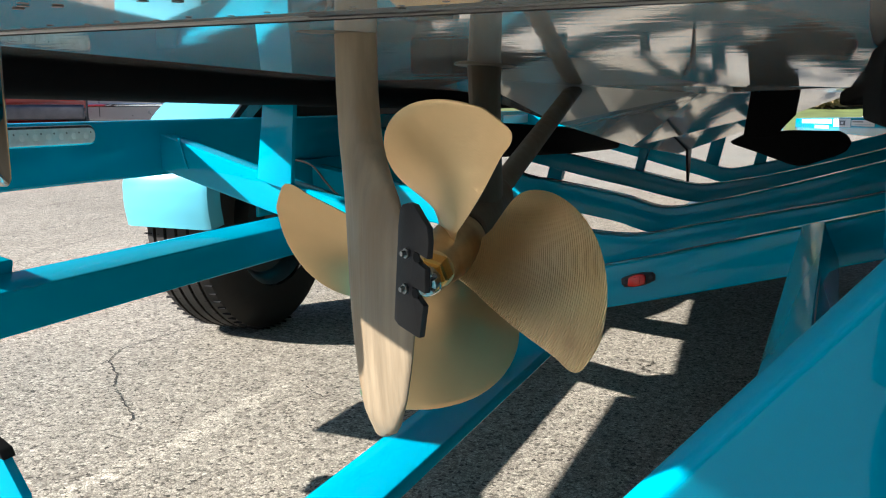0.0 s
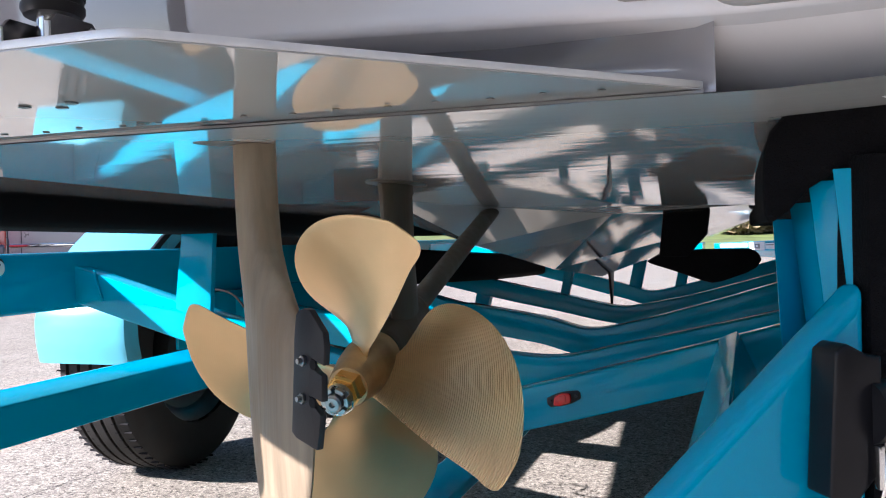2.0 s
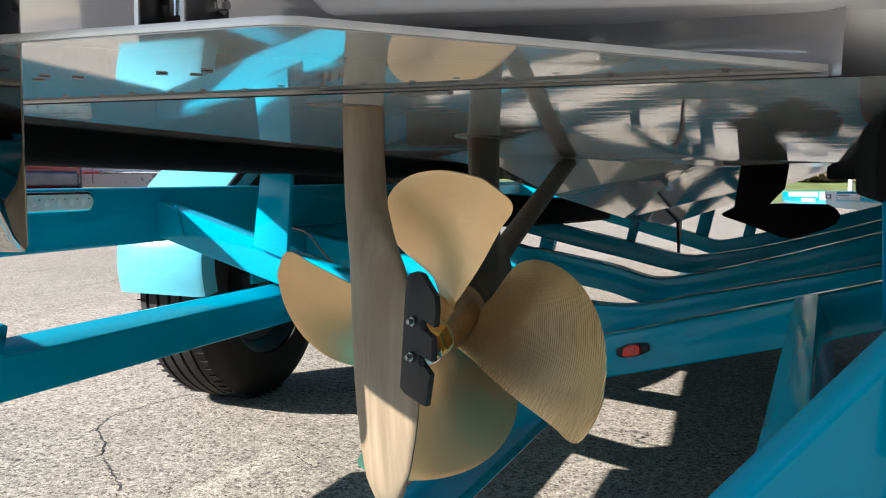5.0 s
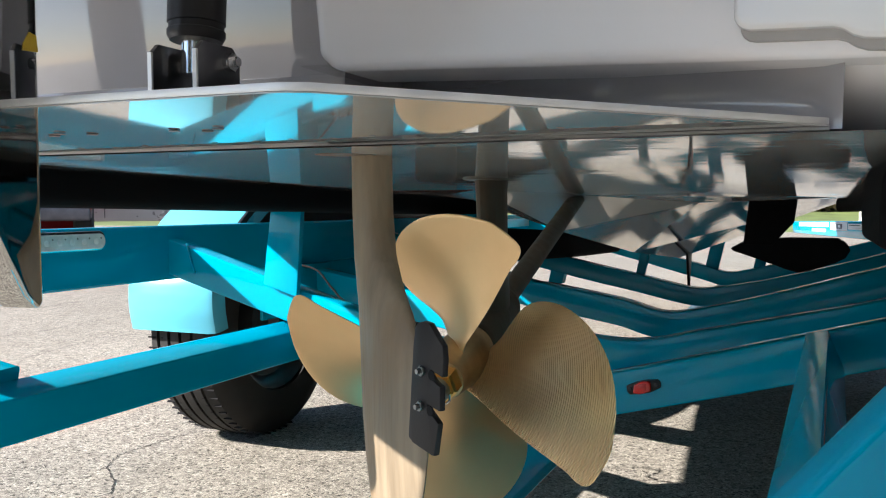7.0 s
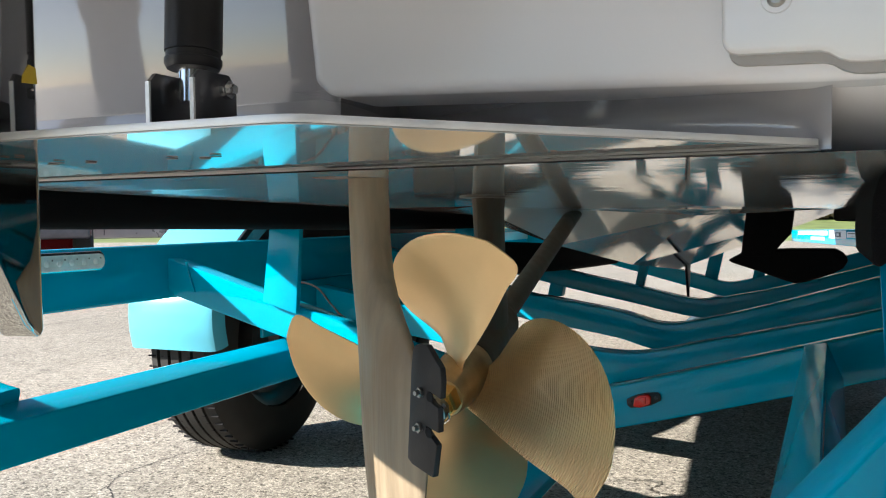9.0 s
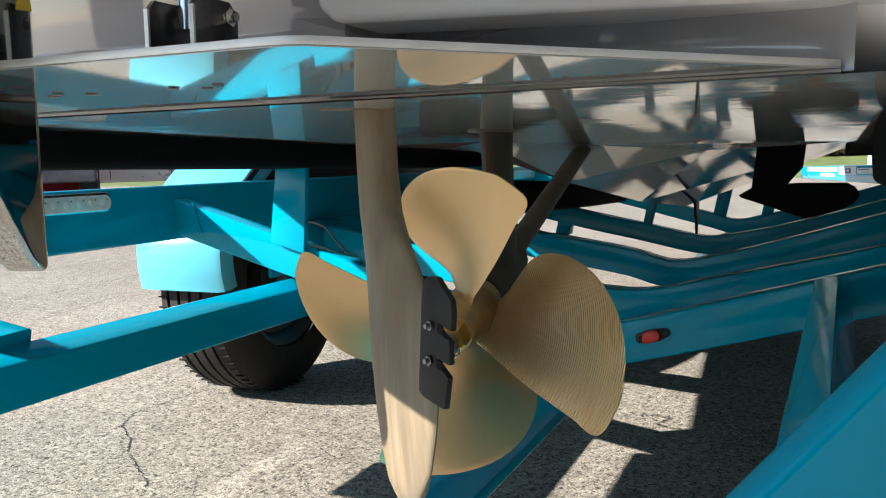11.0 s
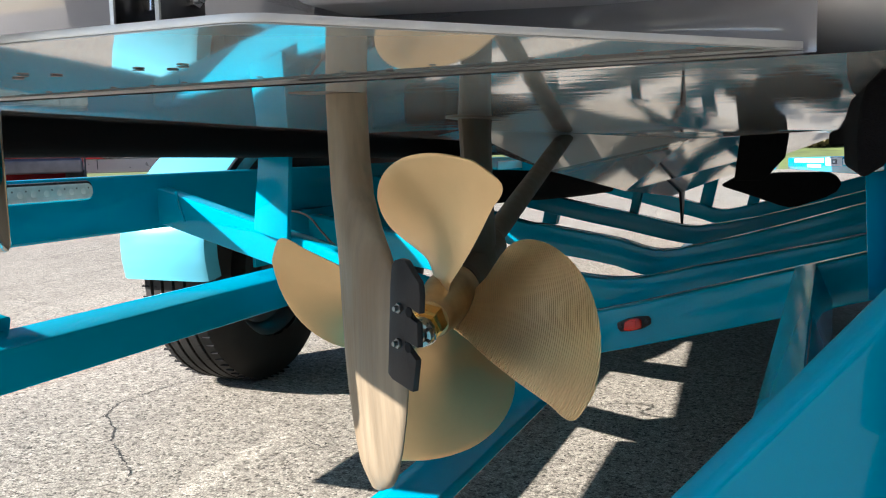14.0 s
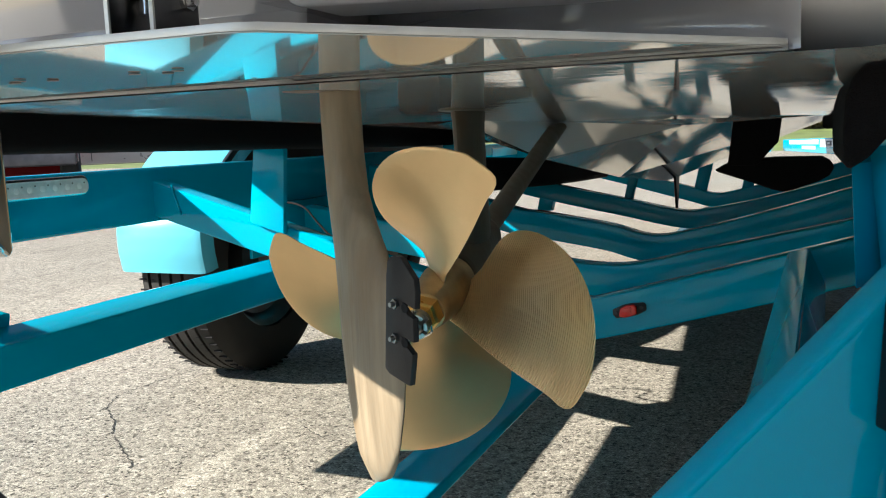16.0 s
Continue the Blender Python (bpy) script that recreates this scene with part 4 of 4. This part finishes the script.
def eased(u, xs, ys):
    """A smooth line through (xs, ys)."""
    k = min(max(int(np.searchsorted(xs, u)) - 1, 0), len(xs) - 2)
    h = xs[k + 1] - xs[k]
    t = (u - xs[k]) / h

    def slope(i):
        a, b = max(i - 1, 0), min(i + 1, len(xs) - 1)
        return (ys[b] - ys[a]) / (xs[b] - xs[a])
    return (2 * t ** 3 - 3 * t * t + 1) * ys[k] + (t ** 3 - 2 * t * t + t) * h * slope(k) + (3 * t * t - 2 * t ** 3) * ys[k + 1] + (t ** 3 - t * t) * h * slope(k + 1)


def blade_place(u, v, turn, face):
    """u from root to tip, v from leading (0) to trailing (1) edge; face -1 aft, 1 forward."""
    r = R_ROOT + (R_TIP - R_ROOT) * u
    lead, trail = eased(u, *LEAD), eased(u, *TRAIL)
    s = -lead + (lead + trail) * v
    pitch_angle = math.atan2(PITCH, 2 * math.pi * max(r, 0.045))
    a = radians(turn) - s * math.cos(pitch_angle) / r
    axial = -s * math.sin(pitch_angle) + RAKE * u
    edge = 1 - abs(2 * v - 1) ** 4
    axial += face * 0.5 * (0.013 * (1 - u) ** 1.5 + 0.0035) * (0.25 + 0.75 * edge)
    return HUB + AXIS * axial + (SIDE * math.cos(a) + OVER * math.sin(a)) * r


def blade(turn):
    nu, nv = 34, 25
    bm = bmesh.new()
    ease = lambda u: 1 - (1 - u) ** 1.7  # noqa: E731
    sheets = [[[bm.verts.new(blade_place(ease(i / (nu - 1)), j / (nv - 1), turn, f)) for j in range(nv)] for i in range(nu)] for f in (-1, 1)]
    for s in sheets:
        for i in range(nu - 1):
            for j in range(nv - 1):
                bm.faces.new((s[i][j], s[i + 1][j], s[i + 1][j + 1], s[i][j + 1]))
    a, b = sheets
    rim = [(i, 0) for i in range(nu)] + [(nu - 1, j) for j in range(1, nv)] + [(i, nv - 1) for i in range(nu - 2, -1, -1)]
    for (i, j), (k, m) in zip(rim, rim[1:]):
        bm.faces.new((a[i][j], a[k][m], b[k][m], b[i][j]))
    bmesh.ops.remove_doubles(bm, verts=bm.verts, dist=0.0002)
    return bm


BOSS = HUB + Vector((0.006, 0, 0.007))
prop = part("propeller", lathe(BOSS - AXIS * 0.050, AXIS, [(0.0, 0.012), (0.0, 0.0195), (0.003, 0.021), (0.015, 0.0230), (0.035, 0.0265), (0.06, 0.0285), (0.084, 0.0270), (0.087, 0.024), (0.087, 0.012)], 40), BOSSBRONZE, boat, "machined bronze four-bladed propeller")
for turn in (82.45, -7.55, -97.55, 172.45):
    part("blade", blade(turn), MACHINED if turn == -7.55 else POLISHED, prop)
nut = part("propeller_nut", lathe(BOSS - AXIS * 0.050, -AXIS, [(0, 0.0), (0.0, 0.0185), (0.015, 0.0185), (0.017, 0.0165), (0.017, 0.0)], 6), BRASS, boat, "brass shaft nut with split pin")
part("lock_nut", lathe(BOSS - AXIS * 0.066, -AXIS, [(0, 0.0), (0, 0.0155), (0.007, 0.0155), (0.007, 0.0)], 6), BRASS, nut)
part("shaft_end", lathe(BOSS - AXIS * 0.07, -AXIS, [(0, 0.0), (0, 0.0085), (0.020, 0.0085), (0.022, 0.0065), (0.022, 0.003), (0.018, 0.0025), (0.018, 0.0)], 20), WORNSTEEL, nut)
castle = part("castle_nut", lathe(BOSS - AXIS * 0.072, -AXIS, [(0, 0.0085), (0, 0.0135), (0.006, 0.0135), (0.006, 0.0085)], 24), WORNSTEEL, nut, "slotted steel castle nut", smooth=False)
for k in range(6):
    arc = [math.radians(60 * k - 21 + 14 * q) for q in range(4)]
    foot = BOSS - AXIS * 0.0775
    rim = [foot + (SIDE * math.cos(a) + OVER * math.sin(a)) * 0.0134 for a in arc]
    part("nut_tooth", prism(rim + [foot + (SIDE * math.cos(a) + OVER * math.sin(a)) * 0.0092 for a in arc[::-1]], -AXIS * 0.0085, 0.0004, 1), WORNSTEEL, nut, smooth=False)
part("split_pin", wire([BOSS - AXIS * 0.080 + SIDE * 0.0150, BOSS - AXIS * 0.080 + SIDE * 0.014 - OVER * 0.008, BOSS - AXIS * 0.080 - OVER * 0.0145, BOSS - AXIS * 0.080 - SIDE * 0.014 - OVER * 0.006], 0.0013), STEEL, nut)
LINE = (Vector((-0.058, 0.704, 0.674)) - BOSS).normalized()
part("propeller_shaft", rod(BOSS + LINE * 0.03, BOSS + LINE * 0.765, 0.0138), DARKBRONZE, boat)
part("strut_barrel", lathe(BOSS + LINE * 0.044, LINE, [(0.0, 0.014), (0.0, 0.0235), (0.002, 0.0250), (0.005, 0.0255), (0.118, 0.0255), (0.124, 0.0235), (0.126, 0.0145)], 40), DARKBRONZE, boat)


def foil(place, u, n, half, thick, levels, segs=24):
    """A stack of lens-shaped sections: levels of (z, centre shift, half length, half thickness)."""
    bm = bmesh.new()
    rows = []
    for z, c, h, t in levels:
        row = []
        for k in range(segs):
            a = 2 * math.pi * k / segs
            row.append(bm.verts.new(place + u * (c + h * math.cos(a)) + n * (t * math.sin(a)) + Vector((0, 0, z))))
        rows.append(row)
    for a, b in zip(rows, rows[1:]):
        for k in range(segs):
            bm.faces.new((a[k], a[(k + 1) % segs], b[(k + 1) % segs], b[k]))
    bm.faces.new(rows[0])
    bm.faces.new(rows[-1][::-1])
    return bm


part("strut", foil(Vector((-0.003, 0.09, 0)), Vector((0, 1, 0)), Vector((1, 0, 0)), 0, 0, [(0.51, 0.02, 0.036, 0.0115), (0.60, 0.005, 0.037, 0.012), (0.67, 0, 0.039, 0.0125), (0.684, 0, 0.041, 0.0138)]), DARKBRONZE, boat)
part("strut_flange", foil(Vector((0.0, 0.09, 0)), Vector((0, 1, 0)), Vector((1, 0, 0)), 0, 0, [(0.6826, 0, 0.058, 0.024), (0.6832, 0, 0.064, 0.028), (0.686, 0, 0.066, 0.030)]), DARKBRONZE, boat)
# keel fin
part("tracking_fin", prism([(-0.094, 2.40, 0.50), (-0.094, 2.52, 0.50), (-0.094, 2.475, 0.36), (-0.094, 2.462, 0.36)], (0.009, 0, 0), 0.002), BLACKPLASTIC, boat)

# rudder: round stock that swells into a turned blade
RU, RN = Vector((0.765, -0.643, 0)), Vector((0.643, 0.765, 0))
R0 = Vector((0.01, -0.25, 0))


def rudder():
    bm = bmesh.new()
    rows = []
    zs = np.linspace(0.70, 0.4135, 40)
    for z in zs:
        right = float(np.interp(z, (0.4135, 0.418, 0.43, 0.45, 0.475, 0.50, 0.56, 0.585, 0.60, 0.62, 0.65, 0.70), (0.078, 0.090, 0.101, 0.112, 0.120, 0.125, 0.116, 0.098, 0.078, 0.060, 0.051, 0.0475)))
        left = float(np.interp(z, (0.4135, 0.418, 0.43, 0.45, 0.475, 0.51, 0.56, 0.62, 0.70), (0.062, 0.054, 0.045, 0.036, 0.029, 0.024, 0.021, 0.019, 0.0185)))
        t = float(np.interp(z, (0.4135, 0.43, 0.50, 0.56, 0.60, 0.70), (0.004, 0.0095, 0.013, 0.0135, 0.014, 0.0145)))
        c, h = (left + right) / 2, (right - left) / 2
        row = []
        for k in range(32):
            a = 2 * math.pi * k / 32
            x = math.cos(a)
            # thick near the leading side, thinner towards the trailing edge where the blade is long
            taper = 1 - 0.55 * max(0, x) ** 1.5 * min(1, max(0, (h - 0.016) / 0.02))
            row.append(bm.verts.new(R0 + RU * (c + h * x) + RN * (t * math.copysign(abs(math.sin(a)) ** 0.85, math.sin(a)) * taper) + Vector((0, 0, z))))
        rows.append(row)
    for a, b in zip(rows, rows[1:]):
        for k in range(32):
            bm.faces.new((a[k], a[(k + 1) % 32], b[(k + 1) % 32], b[k]))
    bm.faces.new(rows[0])
    bm.faces.new(rows[-1][::-1])
    return bm


rud = part("rudder", rudder(), RUDDER, boat, "worn pale bronze rudder with black trailing tab")


TAB_U, TAB_BACK = Vector((0.8800, -0.4750, 0)), Vector((0.4750, 0.8800, 0))


def at_rudder_tab(s, z, n=0.0):
    return Vector((0.0986, -0.3447, 0)) + TAB_U * s + TAB_BACK * n + Vector((0, 0, z))


TAB = [(0.0104, 0.5834), (0.0161, 0.5849), (0.0214, 0.5842), (0.028, 0.5777), (0.0344, 0.5718), (0.0354, 0.5637), (0.0342, 0.553), (0.022, 0.5564), (0.022, 0.5527), (0.0266, 0.5492), (0.032, 0.5473), (0.0318, 0.5322), (0.0194, 0.5345), (0.0205, 0.5312), (0.0301, 0.5244), (0.026, 0.504), (0.0229, 0.5042), (0.0047, 0.5079), (-0.0, 0.5109), (0.0023, 0.5346), (0.0055, 0.5699), (0.0074, 0.5804)]
part("rudder_tab", prism([at_rudder_tab(s, z) for s, z in TAB], TAB_BACK * 0.0045, 0.0008), BLACKPLASTIC, rud, "black plastic notched tab")
for s, z in [(0.015, 0.5545), (0.0134, 0.5325)]:
    part("tab_bolt", lathe(at_rudder_tab(s, z, 0.0002), -TAB_BACK, [(0, 0.0), (0, 0.0033), (0.0022, 0.0033), (0.0022, 0.0019), (0.005, 0.0017), (0.005, 0.0)], 6), WORNSTEEL, rud)
    part("bolt_hole", lathe(at_rudder_tab(s + 0.009, z - 0.0015, 0.0002), -TAB_BACK, [(0, 0.0), (0, 0.0034), (0.0006, 0.0030), (0.0006, 0.0)], 16), CABLE, rud)
part("rudder_flange", foil(R0 + RU * 0.033, Vector((0.6, 0.8, 0)), Vector((0.8, -0.6, 0)), 0, 0, [(0.6906, 0, 0.040, 0.017), (0.6910, 0, 0.043, 0.020), (0.6925, 0, 0.043, 0.020)]), DARKBRONZE, boat, "dull bronze rudder gland plate")

# ---- yard round about ----
RED = material("red_car_paint", (0.30, 0.012, 0.012), 0.25, 0.1, 0.8, 0.05, 3)
SILVER = material("silver_car_paint", (0.45, 0.43, 0.43), 0.28, 0.5, 0.7, 0.05, 3)
DARKBUMPER = material("dull_chrome", (0.10, 0.10, 0.12), 0.3, 0.8, 0.0, 0.2, 10)
GLASS = material("dark_car_glass", (0.02, 0.025, 0.03), 0.05, 0.0, 0.5)
BLUEPLATE = material("plate_print", (0.12, 0.2, 0.45), 0.4)
LEAF = material("leaf_green", (0.055, 0.085, 0.025), 0.6, vary=0.45, scale=0.6)
LEAFDARK = material("far_foliage", (0.03, 0.05, 0.018), 0.7, vary=0.5, scale=0.3)
GRASS = material("lawn_grass", (0.13, 0.17, 0.045), 0.8, vary=0.35, scale=1.5, bump=0.8, bump_scale=30)
STRAW = material("dry_leaf", (0.30, 0.23, 0.12), 0.8, vary=0.3, scale=3)
TRUNK = material("palm_trunk", (0.16, 0.12, 0.08), 0.9, vary=0.4, scale=8)
WHITEPOST = material("white_post_paint", (0.75, 0.75, 0.73), 0.4)


def pickup(label, paint, at, turn, size=1.0):
    """A pickup truck along +y (its tail at -y), 5.4 m long, standing on its wheels."""
    m = pose(at[0], at[1], 0, 0, 0, turn) @ Matrix.Scale(size, 4)
    car = thing("pickup_truck", label, "car", at, group="parked cars")

    def put(name, bm, mat, lab="", parent=None):
        bmesh.ops.transform(bm, matrix=m, verts=bm.verts)
        return part(name, bm, mat, parent or car, lab)

    side = [(-2.7, 0.62), (-2.68, 1.02), (-0.55, 1.04), (1.35, 1.02), (2.35, 0.98), (2.62, 0.85), (2.68, 0.5), (2.5, 0.36), (1.95, 0.36), (1.9, 0.6), (1.72, 0.80), (1.46, 0.88), (1.2, 0.80), (1.02, 0.6), (0.98, 0.34), (-1.0, 0.34), (-1.05, 0.6), (-1.22, 0.80), (-1.48, 0.88), (-1.74, 0.80), (-1.92, 0.6), (-1.98, 0.5)]
    put("body", prism([(-0.95, y, z) for y, z in side], (1.9, 0, 0), 0.03, 3), paint)
    put("cab", prism([(-0.86, -0.6, 1.03), (-0.80, -0.45, 1.72), (-0.80, 0.55, 1.74), (-0.86, 1.3, 1.03)], (1.72, 0, 0), 0.06, 3), GLASS, "dark glazed cab")
    put("roof", block((-0.82, -0.42, 1.71), (0.82, 0.55, 1.77), 0.03, 3), paint)
    put("bumper", block((-0.93, -2.84, 0.50), (0.93, -2.66, 0.66), 0.03, 3), DARKBUMPER, "dull metal rear bumper")
    put("licence_plate", block((-0.155, -2.855, 0.51), (0.155, -2.84, 0.655), 0.004), DECAL, "white licence plate")
    for k in range(5):
        put("plate_bar", block((-0.11 + k * 0.05, -2.859, 0.55), (-0.08 + k * 0.05, -2.854, 0.62)), BLUEPLATE)
    for x in (-0.86, 0.70):
        put("tail_lamp", block((x, -2.72, 0.70), (x + 0.16, -2.66, 1.0), 0.02, 3), REDLENS, "red tail lamp")
    put("tailgate", block((-0.68, -2.735, 0.68), (0.68, -2.69, 1.0), 0.012, 2), paint)
    put("tailgate_badge", block((0.30, -2.742, 0.72), (0.58, -2.733, 0.76)), CHROME)
    for x in (-0.965, 0.945):
        put("trim_strip", block((x, -0.95, 0.555), (x + 0.02, 0.95, 0.615), 0.004), CHROME)
        for y in (-0.45, 0.48):
            put("door_handle", block((x - 0.01, y, 0.90), (x + 0.03, y + 0.16, 0.94), 0.01), paint)
        for y in (-0.55, 0.40, 1.25):
            put("door_seam", block((x + 0.004, y, 0.40), (x + 0.016, y + 0.012, 1.02)), DARK)
    for x in (-0.97, 0.74):
        for y in (-1.48, 1.46):
            tyre = put("tyre", lathe((x, y, 0.385), (1, 0, 0), [(0, 0.2), (0, 0.34), (0.03, 0.385), (0.20, 0.385), (0.23, 0.34), (0.23, 0.2)], 32), RUBBER)
            put("rim", lathe((x + 0.01, y, 0.385), (1, 0, 0), [(0, 0.0), (0.0, 0.19), (0.03, 0.21), (0.18, 0.21), (0.21, 0.19), (0.21, 0.0)], 24), RIM, "", tyre)
    return car


pickup("red pickup truck with dull metal bumper parked on asphalt", RED, (-9.48, 7.63, 0), 45)
pickup("silver grey pickup truck parked side on", SILVER, (-11.81, 12.54, 0), -48, 1.12)

# lawn beyond the asphalt, rising gently
rng = random.Random(7)
tagged(part("lawn", grid(40, 30, lambda u, v: (-30 + 70 * u, 21 + 40 * v, -0.02 + 0.9 * min(1, v * 2.2) ** 1.4 + 0.06 * math.sin(u * 37) * v)), GRASS), "sunlit green lawn beyond the asphalt", "grass", kind="structure")


def leaf_heap(centres, count, size, seed, flat=0.6):
    """Many small leaf blades scattered through uneven heaps."""
    r = random.Random(seed)
    verts, faces = [], []
    for _ in range(count):
        (cx, cy, cz), (rx, ry, rz) = r.choice(centres)
        while True:
            d = Vector((r.uniform(-1, 1), r.uniform(-1, 1), r.uniform(-1, 1)))
            if 0.25 < d.length < 1:
                break
        p = Vector((cx + d.x * rx, cy + d.y * ry, cz + d.z * rz))
        a = Vector((r.uniform(-1, 1), r.uniform(-1, 1), r.uniform(-flat, 1))).normalized() * size * r.uniform(0.6, 1.4)
        b = a.cross(Vector((r.uniform(-1, 1), r.uniform(-1, 1), r.uniform(-1, 1)))).normalized() * size * r.uniform(0.15, 0.4)
        n = len(verts)
        verts += [p - a * 0.5, p + b, p + a, p - b]
        faces.append((n, n + 1, n + 2, n + 3))
    bm = bmesh.new()
    vs = [bm.verts.new(v) for v in verts]
    for f in faces:
        bm.faces.new([vs[i] for i in f])
    return bm


def palm_clump(x, y, z):
    clump = thing("shrub_clump", "low green and straw coloured shrub on the lawn", "shrub", (x, y, z), group="lawn shrubs")
    part("stem", rod((x, y, z - 0.1), (x + 0.1, y, z + 0.9), 0.16, 0.1, 10), TRUNK, clump)
    part("crown", leaf_heap([((x + 0.2, y, z + 0.8), (0.9, 0.9, 0.5)), ((x - 0.5, y, z + 0.4), (0.6, 0.6, 0.4))], 700, 0.35, int(x * 10)), LEAF, clump)
    part("dry_leaves", leaf_heap([((x - 0.2, y - 0.5, z + 0.3), (1.0, 0.5, 0.35))], 300, 0.3, int(x * 10) + 1), STRAW, clump)


for x, y, z in ((0.7, 33, 0.55), (1.6, 34, 0.6), (-0.6, 35, 0.65), (2.9, 33, 0.6), (5.5, 36, 0.7)):
    palm_clump(x, y, z)
post = thing("white_post", "slim white post on the lawn", "post", (1.62, 27.3, 0.25))
part("shaft", rod((1.62, 27.3, 0.1), (1.62, 27.3, 1.1), 0.07, 0.07, 12), WHITEPOST, post)
part("cap", lathe((1.62, 27.3, 1.1), (0, 0, 1), [(0, 0.085), (0.04, 0.085), (0.08, 0.03), (0.08, 0.0)], 12), WHITEPOST, post)

# belt of trees added round the yard, tall to starboard to cut light
heaps = []
rng = random.Random(11)
for k in range(150):
    a = 2 * math.pi * k / 150 + rng.uniform(-0.015, 0.015)
    sx, sy = math.sin(a), math.cos(a)
    # gap aft and to port, so that bright sky mirrors in the transom
    if sy < -0.42 and sx < 0.25:
        continue
    tall = sx > 0.28 or (sy < -0.1 and sx < -0.45)
    d = rng.uniform(27, 36) if tall else rng.uniform(46, 58)
    h = rng.uniform(8.0, 12.0) if tall else rng.uniform(3.0, 6.0)
    heaps.append(((d * sx, d * sy, h * 0.5), (2.4, 2.4, h * 0.52)))
tagged(part("added_tree_belt", leaf_heap(heaps, 60000, 0.9, 21), LEAFDARK, smooth=False), "added belt of dark green trees that shapes light and reflections", "trees", kind="stuff")
